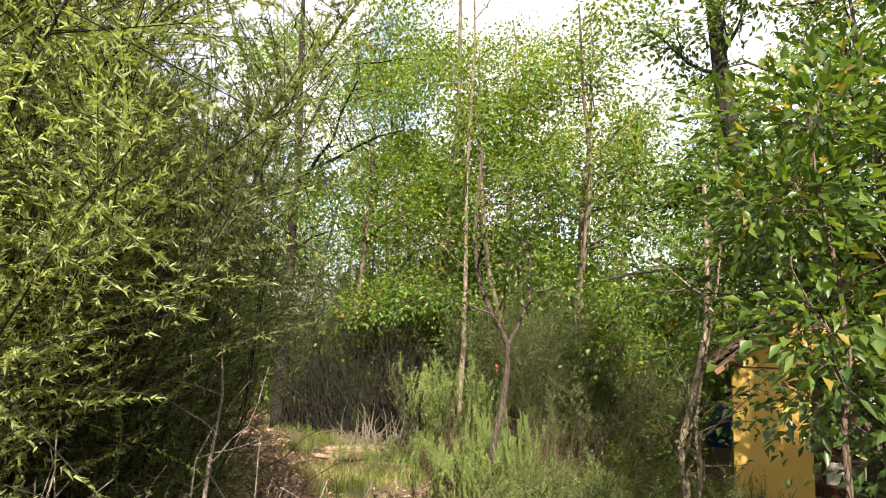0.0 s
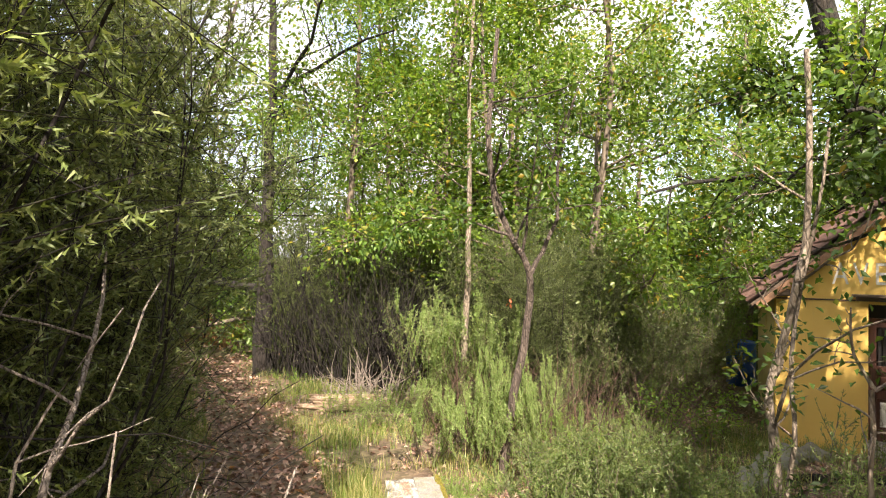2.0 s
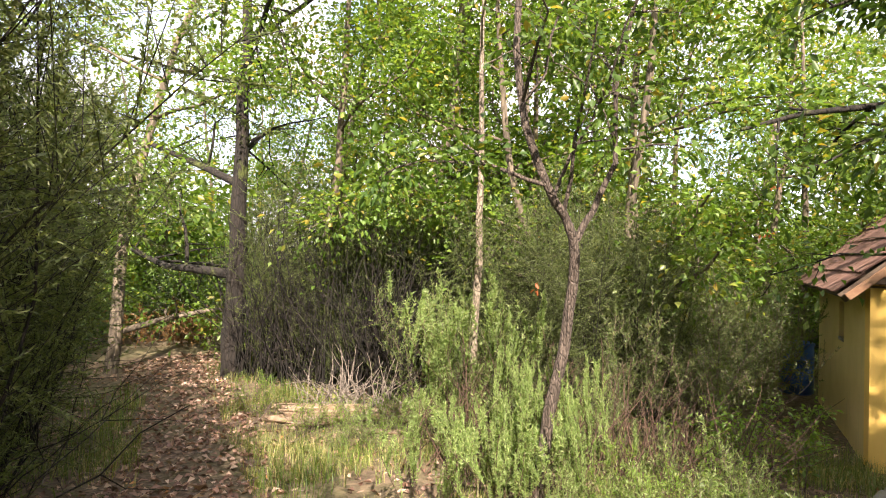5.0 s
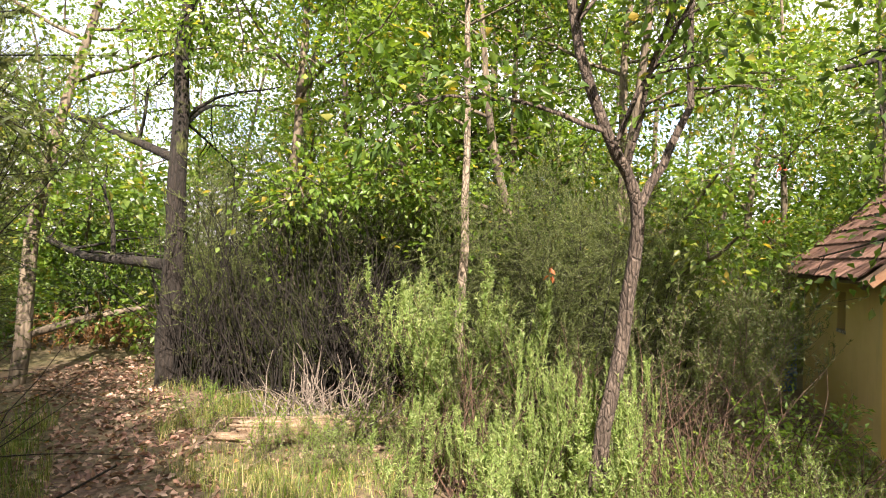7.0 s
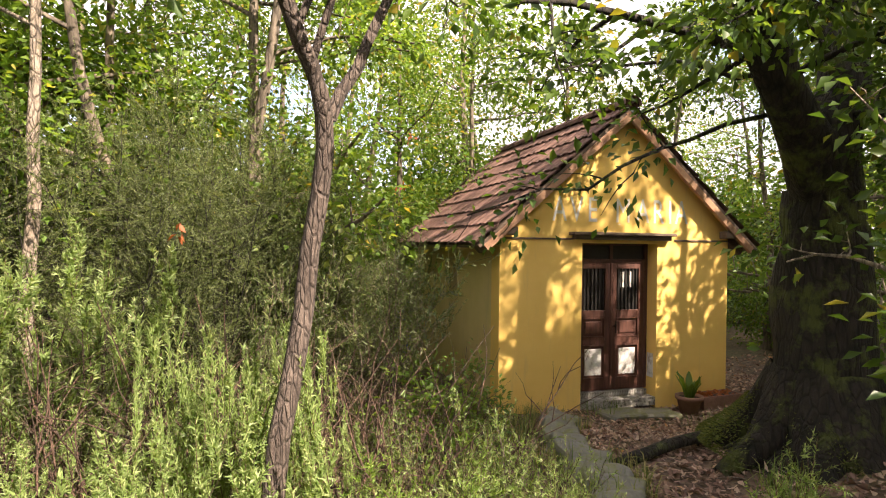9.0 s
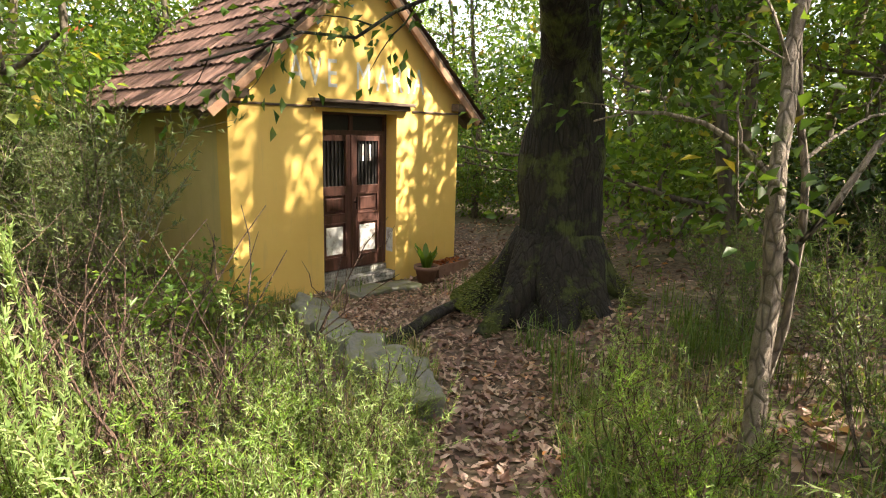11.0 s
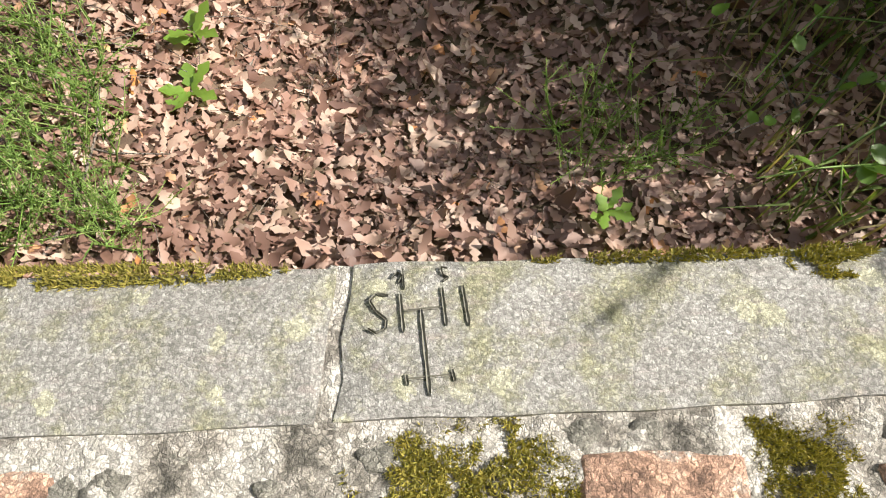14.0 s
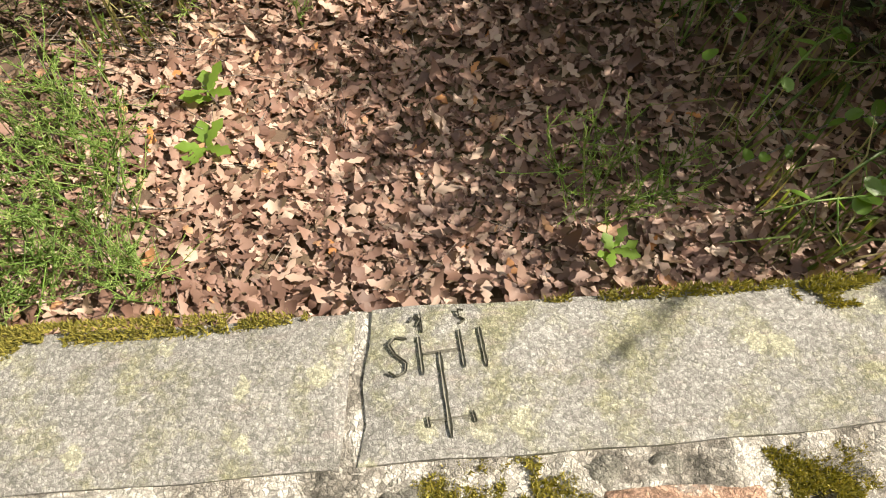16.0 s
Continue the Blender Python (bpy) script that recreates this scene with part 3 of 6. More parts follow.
        raf = boxes((run - 0.42, run - 0.02, 0.16, 0.26, -0.17, -0.061), bev=0.006)
        bmesh.ops.transform(raf, matrix=turn @ Matrix.Translation((0, -0.14 if side > 0 else -0.28, 0)), verts=raf.verts)
        part("rafter_end", raf, M["beam"], roof)
    for k in range(11):
        ridge = bmesh.new()
        y = yf + (k + 0.5) * (yb - yf) / 11
        a = np.linspace(-0.2, math.pi + 0.2, 7)
        ring = [[ridge.verts.new((CW / 2 + math.cos(t) * r, y + s * 0.21, APEX + 0.055 + math.sin(t) * r * 0.8)) for t in a] for s, r in ((-1, 0.125), (1, 0.105))]
        for i in range(6):
            ridge.faces.new([ring[0][i], ring[0][i + 1], ring[1][i + 1], ring[1][i]])
        part("ridge_tile", ridge, M["tile"], roof)
    # carved bracket at the corner of the front wall
    part("corner_bracket", boxes((CW - 0.17, CW + 0.05, -0.16, -0.02, 2.17, 2.27), bev=0.01), M["beam"], ch, "weathered wooden beam end")
    part("corner_bracket", boxes((-0.05, 0.17, -0.16, -0.02, 2.17, 2.27), bev=0.01), M["beam"], ch, "weathered wooden beam end")
    return ch


build_chapel()


def lumpy(bm, amount, scale, seed):
    for v in bm.verts:
        p = v.co * scale + Vector((seed, 0, 0))
        v.co += Vector((noise.noise(p), noise.noise(p + Vector((9, 0, 0))), noise.noise(p + Vector((0, 9, 0))))) * amount


def rough_block(sx, sy, sz, seed, amount=0.03, cuts=4, bev=0.02):
    bm = boxes((-sx / 2, sx / 2, -sy / 2, sy / 2, -sz / 2, sz / 2), bev=bev)
    bmesh.ops.subdivide_edges(bm, edges=bm.edges, cuts=cuts, use_grid_fill=True)
    lumpy(bm, amount, 5.0, seed)
    return bm


def doorstep():
    for i, (x, y, sx, sy, r) in enumerate(((1.45, 11.95, 0.55, 0.35, 4), (2.0, 11.98, 0.5, 0.33, -6))):
        bm = rough_block(sx, sy, 0.08, 3.1 * i, 0.02)
        o = part("step_stone", bm, M["stone"], None)
        o.matrix_world = pose(x, y, fz(x, y) + 0.03, 0, 0, r)
        tagged(o, "flat grey stepping stone before the chapel door", "stone", "stones before the door")


doorstep()


def pots():
    g = np.random.default_rng(11)
    pot = thing("flower_pot", pose(2.47, 11.97, fz(2.47, 11.97)), "round terracotta pot with a broad-leaved plant", "flower pot")
    bm = bmesh.new()
    prof = [(0.105, 0.0), (0.15, 0.19), (0.17, 0.19), (0.175, 0.235), (0.155, 0.24), (0.14, 0.2)]
    a = np.linspace(0, 2 * np.pi, 20, endpoint=False)
    rings = [[bm.verts.new((r * math.cos(t), r * math.sin(t), z)) for t in a] for r, z in prof]
    for i in range(len(prof) - 1):
        for k in range(20):
            bm.faces.new([rings[i][k], rings[i][(k + 1) % 20], rings[i + 1][(k + 1) % 20], rings[i + 1][k]])
    bm.faces.new(rings[0][::-1])
    part("pot", bm, M["terracotta"], pot, smooth=True)
    bm = bmesh.new()
    bm.faces.new([bm.verts.new((0.142 * math.cos(t), 0.142 * math.sin(t), 0.205)) for t in a])
    part("soil", bm, M["soil"], pot)
    for k in range(11):
        t = k * 2.4
        L, W = g.uniform(0.26, 0.46), g.uniform(0.06, 0.095)
        bm = bmesh.new()
        rows = []
        for s in np.linspace(0, 1, 7):
            w = W * math.sin(math.pi * (0.12 + 0.86 * s)) ** 0.8
            h, out = L * (s - 0.25 * s * s), L * (0.25 + 0.55 * g.random() * 0.3) * s ** 1.6
            c = Vector((math.cos(t) * (0.04 + out), math.sin(t) * (0.04 + out), 0.2 + h))
            sd = Vector((-math.sin(t), math.cos(t), 0)) * w * 0.5
            rows.append([bm.verts.new(c - sd + Vector((math.cos(t), math.sin(t), 0)) * w * 0.2), bm.verts.new(c), bm.verts.new(c + sd + Vector((math.cos(t), math.sin(t), 0)) * w * 0.2)])
        for i in range(6):
            for j in range(2):
                bm.faces.new([rows[i][j], rows[i][j + 1], rows[i + 1][j + 1], rows[i + 1][j]])
        part("leaf", bm, M["leaf_light"], pot, smooth=True)
    tr = thing("planter_trough", pose(2.98, 12.06, fz(2.98, 12.06), 0, 0, 4), "low rectangular terracotta trough filled with dry leaves", "planter")
    L, W, H = 0.66, 0.24, 0.17
    part("trough", boxes((-L / 2, L / 2, -W / 2, -W / 2 + 0.02, 0, H), (-L / 2, L / 2, W / 2 - 0.02, W / 2, 0, H), (-L / 2, -L / 2 + 0.02, -W / 2 + 0.02, W / 2 - 0.02, 0, H), (L / 2 - 0.02, L / 2, -W / 2 + 0.02, W / 2 - 0.02, 0, H), (-L / 2 + 0.02, L / 2 - 0.02, -W / 2 + 0.02, W / 2 - 0.02, 0, 0.02), bev=0.004), M["terracotta"], tr)
    part("rim", boxes((-L / 2 - 0.012, L / 2 + 0.012, -W / 2 - 0.012, -W / 2 - 0.001, H - 0.035, H + 0.003), (-L / 2 - 0.012, L / 2 + 0.012, W / 2 + 0.001, W / 2 + 0.012, H - 0.035, H + 0.003)), M["terracotta"], tr)
    part("soil", boxes((-L / 2 + 0.021, L / 2 - 0.021, -W / 2 + 0.021, W / 2 - 0.021, 0.021, H - 0.02)), M["soil"], tr)
    P = np.c_[g.uniform(-0.28, 0.28, 60), g.uniform(-0.08, 0.08, 60), g.uniform(H - 0.015, H + 0.02, 60)]
    part("dry_leaves", leaves("dry_leaves", P, g.normal(size=(60, 3)) * [1, 1, 0.3], 0.08, 0.045, g), M["red_leaf"], tr, "reddish dead leaves")


pots()


def barrel():
    b = thing("barrel", pose(-0.35, 16.55, fz(-0.35, 16.55)), "blue plastic barrel standing behind the chapel", "barrel")
    bm = bmesh.new()
    prof = [(0.26, 0.0), (0.29, 0.03), (0.29, 0.28), (0.305, 0.30), (0.29, 0.32), (0.29, 0.60), (0.305, 0.62), (0.29, 0.64), (0.285, 0.86), (0.27, 0.90)]
    a = np.linspace(0, 2 * np.pi, 28, endpoint=False)
    rings = [[bm.verts.new((r * math.cos(t), r * math.sin(t), z)) for t in a] for r, z in prof]
    for i in range(len(prof) - 1):
        for k in range(28):
            bm.faces.new([rings[i][k], rings[i][(k + 1) % 28], rings[i + 1][(k + 1) % 28], rings[i + 1][k]])
    bm.faces.new(rings[0][::-1])
    part("body", bm, M["blue_plastic"], b, smooth=True)
    bm = bmesh.new()
    rings = [[bm.verts.new((r * math.cos(t), r * math.sin(t), z)) for t in a] for r, z in ((0.30, 0.885), (0.30, 0.925), (0.27, 0.935), (0.25, 0.92))]
    for i in range(3):
        for k in range(28):
            bm.faces.new([rings[i][k], rings[i][(k + 1) % 28], rings[i + 1][(k + 1) % 28], rings[i + 1][k]])
    bm.faces.new(rings[3])
    part("lid", bm, M["blue_plastic"], b, smooth=True)


barrel()


# ---- inscribed stone wall ----
def stone_wall():
    ang = math.degrees(math.atan2(-0.825, 0.565))
    w = thing("stone_wall", pose(-2.851, 6.80, -1.25, 0, 0, ang), "low old wall capped with inscribed grey stone slabs", "stone wall")
    # local x runs along the wall, y away from the chapel side is negative
    for x0, x1, sd, y1 in ((-0.72, -0.013, 1.0, -0.004), (0.013, 1.0, 5.0, 0.0)):
        nx = int((x1 - x0) / 0.03)
        bm = bmesh.new()
        X = np.linspace(x0, x1, nx + 1)
        Yk = np.linspace(-0.232, y1, 9)
        grid = {}
        for i, x in enumerate(X):
            for j, y in enumerate(Yk):
                jit = noise.noise(Vector((x * 6, sd, 0))) * 0.007 if j in (0, 8) else 0
                z = noise.noise(Vector((x * 4, y * 4, sd))) * 0.004 + noise.noise(Vector((x * 22, y * 22, sd))) * 0.0012
                z -= 0.006 if j in (0, 8) or i in (0, nx) else 0
                jx = noise.noise(Vector((y * 14, sd, 2))) * 0.009 + 0.10 * y if i == (nx if sd == 1.0 else 0) else 0
                grid[i, j] = bm.verts.new((x + jx, y + jit, z))
        for i in range(nx):
            for j in range(8):
                bm.faces.new([grid[i, j], grid[i + 1, j], grid[i + 1, j + 1], grid[i, j + 1]])
        r = bmesh.ops.extrude_face_region(bm, geom=list(bm.faces))
        for v in [v for v in r["geom"] if isinstance(v, bmesh.types.BMVert)]:
            v.co.z = -0.09
        bmesh.ops.recalc_face_normals(bm, faces=bm.faces)
        part("cap_slab", bm, M["slab"], w, "grey sandstone slab with lichen", smooth=False)
    bm = rough_block(0.05, 0.24, 0.08, 4.4, 0.007, 14, 0.004)
    o = part("joint_mortar", bm, M["crust"], w, "crumbled pale joint mortar")
    o.matrix_local = pose(-0.012, -0.118, -0.049, 0, 0, -6)
    bm = rough_block(1.68, 0.20, 0.6, 2.0, 0.012, 12, 0.01)
    bmesh.ops.translate(bm, verts=bm.verts, vec=(0.14, -0.11, -0.385))
    part("wall_core", bm, M["crust"], w)
    # mortared top behind the slabs
    bm = bmesh.new()
    X, Yk = np.linspace(-0.72, 1.0, 216), np.linspace(-0.50, -0.222, 36)
    g2 = {}
    for i, x in enumerate(X):
        for j, y in enumerate(Yk):
            q = Vector((x, y, 0))
            z = -0.019 + noise.noise(q * 11) * 0.011 + noise.noise(q * 30) * 0.008 + noise.noise(q * 70) * 0.006
            g2[i, j] = bm.verts.new((x, y, z))
    for i in range(215):
        for j in range(35):
            bm.faces.new([g2[i, j], g2[i + 1, j], g2[i + 1, j + 1], g2[i, j + 1]])
    r = bmesh.ops.extrude_face_region(bm, geom=list(bm.faces))
    for v in [v for v in r["geom"] if isinstance(v, bmesh.types.BMVert)]:
        v.co.z = -0.40
    bmesh.ops.recalc_face_normals(bm, faces=bm.faces)
    part("mortar_top", bm, M["crust"], w, "rough whitish lichened mortar", smooth=True)
    for x, y, sx, sy, sd in ((0.43, -0.345, 0.23, 0.11, 1), (-0.43, -0.325, 0.13, 0.10, 2), (0.20, -0.40, 0.20, 0.10, 3), (-0.58, -0.33, 0.12, 0.10, 4), (0.85, -0.37, 0.22, 0.13, 6), (-0.20, -0.42, 0.22, 0.11, 7)):
        bm = rough_block(sx, sy, 0.06, sd * 7.7, 0.011, 9, 0.006)
        o = part("brick", bm, M["oldbrick"], w, "worn pinkish brick smeared with mortar", smooth=True)
        o.matrix_local = pose(x, y, -0.043, 0, 0, sd * 1.7 - 5)
    for x, y, r, sd in ((-0.30, -0.295, 0.034, 1), (-0.215, -0.262, 0.018, 2), (0.045, -0.275, 0.026, 3), (-0.10, -0.31, 0.016, 4), (0.33, -0.262, 0.028, 5), (-0.26, -0.255, 0.012, 6), (0.42, -0.258, 0.022, 7), (-0.36, -0.30, 0.022, 8), (0.78, -0.27, 0.03, 9)):
        bm = bmesh.new()
        bmesh.ops.create_icosphere(bm, subdivisions=3, radius=r)
        bmesh.ops.scale(bm, verts=bm.verts, vec=(1.15, 0.9, 0.5))
        lumpy(bm, r * 0.35, 40.0, sd * 3.3)
        o = part("pebble", bm, M["pebble"], w, "dark pebble set in the mortar", smooth=True)
        o.location = (x, y, -0.026)
    # carved monogram, read from the chapel side: grooves sunk as dark cut strips
    def stroke(x0, y0, x1, y1, wd=0.007):
        wd *= 0.7
        L, a = math.hypot(x1 - x0, y1 - y0), math.atan2(y1 - y0, x1 - x0)
        bm = bmesh.new()
        n = 8
        lo, mi, hi = [], [], []
        for k in range(n + 1):
            s = L * k / n
            ww = wd * (0.5 + 0.12 * math.sin(k * 2.1)) * (0.5 if k in (0, n) else 1)
            lo.append(bm.verts.new((s, -ww, 0.0012)))
            mi.append(bm.verts.new((s, 0, -0.004)))
            hi.append(bm.verts.new((s, ww, 0.0012)))
        for k in range(n):
            bm.faces.new([lo[k], lo[k + 1], mi[k + 1], mi[k]])
            bm.faces.new([mi[k], mi[k + 1], hi[k + 1], hi[k]])
        o = part("carved_stroke", bm, M["groove"], w)
        o.matrix_local = pose(x0, y0, 0.0045, 0, 0, math.degrees(a))
    ox = 0.083
    stroke(ox + 0.0, -0.052, ox + 0.004, -0.112)
    stroke(ox + 0.062, -0.045, ox + 0.066, -0.105)
    stroke(ox + 0.093, -0.043, ox + 0.099, -0.106)
    stroke(ox + 0.006, -0.080, ox + 0.062, -0.076, 0.005)
    stroke(ox + 0.030, -0.078, ox + 0.038, -0.204, 0.008)
    stroke(ox + 0.006, -0.180, ox + 0.072, -0.176, 0.006)
    stroke(ox + 0.070, -0.168, ox + 0.074, -0.185, 0.006)
    stroke(ox + 0.006, -0.173, ox + 0.008, -0.188, 0.006)
    pts = [(-0.018, -0.055), (-0.035, -0.051), (-0.045, -0.062), (-0.036, -0.078), (-0.020, -0.092), (-0.022, -0.106), (-0.036, -0.112), (-0.048, -0.104)]
    for (a, b), (c, d) in zip(pts, pts[1:]):
        stroke(ox + a, b, ox + c, d, 0.005)
    for pts in ([(-0.012, -0.028), (-0.004, -0.018), (0.004, -0.025), (-0.002, -0.036)], [(0.072, -0.014), (0.062, -0.012), (0.064, -0.024), (0.073, -0.030), (0.064, -0.036)], [(0.004, -0.012), (0.006, -0.046)]):
        for (a, b), (c, d) in zip(pts, pts[1:]):
            stroke(ox + a, b, ox + c, d, 0.0035)
    # mossy cushions
    g = np.random.default_rng(21)
    def cushion(cx, cy, sx, sy, n, z, square=False):
        u, r = g.uniform(0, 2 * np.pi, n), np.sqrt(g.random(n))
        x, y = cx + sx * r * np.cos(u), cy + sy * r * np.sin(u)
        if square:
            x, y = cx + g.uniform(-sx, sx, n), cy + g.uniform(-sy, sy, n)
            r = np.maximum(np.abs(x - cx) / sx, np.abs(y - cy) / sy)
        keep = np.array([noise.noise(Vector((a * 13, b * 13, 3))) + 0.5 * noise.noise(Vector((a * 45, b * 45, 8))) > -0.22 for a, b in zip(x, y)])
        x, y, r = x[keep], y[keep], r[keep]
        P = np.c_[x, y, z + 0.012 * (1 - r)]
        D = np.c_[g.normal(size=(len(x), 2)) * 0.7, np.ones(len(x))]
        part("moss_cushion", needle_mesh("moss_cushion", P, D, g.uniform(0.006, 0.014, len(x)), 0.0036, g), M["moss"], w, "yellow-green moss")
    cushion(0.18, -0.335, 0.15, 0.11, 10500, -0.024)
    cushion(0.10, -0.30, 0.10, 0.05, 2600, -0.024)
    cushion(0.640, -0.325, 0.075, 0.075, 7000, -0.026, True)
    cushion(-0.42, -0.006, 0.34, 0.020, 4600, -0.004)
    cushion(-0.60, -0.015, 0.12, 0.032, 2400, -0.004)
    cushion(0.50, -0.004, 0.22, 0.010, 1400, -0.004)
    cushion(0.77, -0.022, 0.085, 0.03, 1800, -0.002)


def speckle(n, l, co, scale, lo, hi, wobble=0.012):
    """Mineral grain: cells of differing lightness with darker seams."""
    w = n.new("ShaderNodeVectorMath")
    w.operation = "MULTIPLY_ADD"
    l.new(noise_tex(n, l, scale * 0.35, 3, 0.6, co).outputs["Color"], w.inputs[0])
    w.inputs[1].default_value = (wobble, wobble, wobble)
    l.new(co, w.inputs[2])
    v = n.new("ShaderNodeTexVoronoi")
    v.inputs["Scale"].default_value = scale
    l.new(w.outputs[0], v.inputs["Vector"])
    e = n.new("ShaderNodeTexVoronoi")
    e.feature = "DISTANCE_TO_EDGE"
    e.inputs["Scale"].default_value = scale
    l.new(w.outputs[0], e.inputs["Vector"])
    sp = n.new("ShaderNodeSeparateColor")
    l.new(v.outputs["Color"], sp.inputs[0])
    cell = ramp(n, l, sp.outputs[0], [(0.0, lo), (0.5, tuple((a + b) / 2 for a, b in zip(lo, hi))), (1.0, hi)]).outputs[0]
    seam = ramp(n, l, e.outputs[0], [(0.0, (0.42, 0.42, 0.42)), (0.16, (1, 1, 1))]).outputs[0]
    return mixc(n, l, 0.6, cell, seam, "MULTIPLY")


def slab_mat():
    m, n, l, b = mat("sandstone_slab")
    co = n.new("ShaderNodeTexCoord").outputs["Object"]
    t1 = noise_tex(n, l, 5, 6, 0.6, co)
    t3 = noise_tex(n, l, 7, 6, 0.75, co)
    t4 = noise_tex(n, l, 11, 6, 0.7, n.new("ShaderNodeTexCoord").outputs["Generated"])
    base = ramp(n, l, t1.outputs[0], [(0.3, (0.27, 0.262, 0.24)), (0.5, (0.335, 0.325, 0.305)), (0.7, (0.40, 0.39, 0.37))]).outputs[0]
    green = ramp(n, l, t3.outputs[0], [(0.48, (0, 0, 0)), (0.62, (0.62, 0.62, 0.62))]).outputs[0]
    c = mixc(n, l, green, base, (0.28, 0.275, 0.12))
    pinkish = ramp(n, l, t4.outputs[0], [(0.54, (0, 0, 0)), (0.66, (0.45, 0.45, 0.45))]).outputs[0]
    c = mixc(n, l, pinkish, c, (0.40, 0.34, 0.32))
    fine = speckle(n, l, co, 250, (0.58, 0.575, 0.56), (1.30, 1.29, 1.28))
    coarse = speckle(n, l, co, 95, (0.80, 0.80, 0.79), (1.16, 1.16, 1.16))
    # blistered lichen rosettes, pale yellow-grey
    wob = mixc(n, l, 0.05, co, noise_tex(n, l, 34, 5, 0.75, co).outputs["Color"])
    v = n.new("ShaderNodeTexVoronoi")
    v.inputs["Scale"].default_value = 15
    l.new(wob, v.inputs["Vector"])
    spot = ramp(n, l, v.outputs["Distance"], [(0.0, (0.55, 0.55, 0.55)), (0.22, (0.8, 0.8, 0.8)), (0.28, (0, 0, 0))]).outputs[0]
    pick = ramp(n, l, v.outputs["Color"], [(0.50, (0, 0, 0)), (0.56, (1, 1, 1))]).outputs[0]
    c = mixc(n, l, mixc(n, l, 1.0, spot, pick, "MULTIPLY"), c, (0.50, 0.49, 0.35))
    c = mixc(n, l, 0.92, c, fine, "MULTIPLY")
    c = mixc(n, l, 0.8, c, coarse, "MULTIPLY")
    l.new(c, b.inputs["Base Color"])
    b.inputs["Roughness"].default_value = 0.92
    bump(n, l, mixc(n, l, 0.3, fine, coarse), 0.8, 0.004, b)
    return m


def crust_mat(name, stops, scale, grain):
    """Crumbling mortar or stone: broad lichen blotches over coarse grain."""
    m, n, l, b = mat(name)
    co = n.new("ShaderNodeTexCoord").outputs["Object"]
    t = noise_tex(n, l, scale, 7, 0.7, co)
    c = ramp(n, l, t.outputs[0], stops).outputs[0]
    sp1 = speckle(n, l, co, grain, (0.40, 0.39, 0.37), (1.35, 1.34, 1.30), 0.02)
    sp2 = speckle(n, l, co, grain * 2.3, (0.6, 0.6, 0.6), (1.25, 1.25, 1.25))
    c = mixc(n, l, 0.8, c, sp1, "MULTIPLY")
    c = mixc(n, l, 0.7, c, sp2, "MULTIPLY")
    l.new(c, b.inputs["Base Color"])
    b.inputs["Roughness"].default_value = 0.95
    bump(n, l, mixc(n, l, 0.4, sp1, sp2), 1.0, 0.007, b)
    return m


M["crust"] = crust_mat("crumbled_mortar", [(0.36, (0.15, 0.14, 0.12)), (0.45, (0.36, 0.33, 0.29)), (0.53, (0.58, 0.55, 0.50)), (0.66, (0.72, 0.69, 0.64)), (0.74, (0.62, 0.48, 0.40))], 9, 110)
M["pebble"] = crust_mat("dark_pebble", [(0.35, (0.20, 0.19, 0.165)), (0.55, (0.36, 0.345, 0.30)), (0.75, (0.50, 0.48, 0.42))], 14, 120)
M["oldbrick"] = crust_mat("mortar_smeared_brick", [(0.38, (0.24, 0.15, 0.11)), (0.47, (0.58, 0.36, 0.26)), (0.56, (0.72, 0.48, 0.36)), (0.64, (0.80, 0.72, 0.64))], 12, 130)
M["slab"] = slab_mat()
stone_wall()


def kerb():
    """Low kerb of cemented stone beside the leaf path."""
    for i, (x, y, sx, sy, r) in enumerate(((-0.62, 9.0, 0.62, 0.34, 58), (-0.42, 9.55, 0.60, 0.32, 75), (-0.26, 10.15, 0.62, 0.32, 78), (-0.05, 10.75, 0.65, 0.34, 66), (0.25, 11.3, 0.60, 0.34, 55))):
        bm = rough_block(sx, sy, 0.42, 11.3 * i, 0.065, 9, 0.02)
        o = part("kerb_stone", bm, M["stone"], None, smooth=True)
        o.matrix_world = pose(x, y, fz(x, y) - 0.07, 0, 0, r)
        tagged(o, "weathered grey kerb stone beside the leafy path", "kerb stone", "kerb beside the path")
    L = wander(np.random.default_rng(4), (-0.15, 9.75, fz(-0.1, 9.8) + 0.03), (1, 0.35, 0.02), 1.15, 0.055, 0.05, 8, 0.05)
    tagged(part("fallen_log", tubes("fallen_log", [L], 9), M["bark_oak_shaded"], None, smooth=True), "short dark rotten log across the path", "log")


kerb()


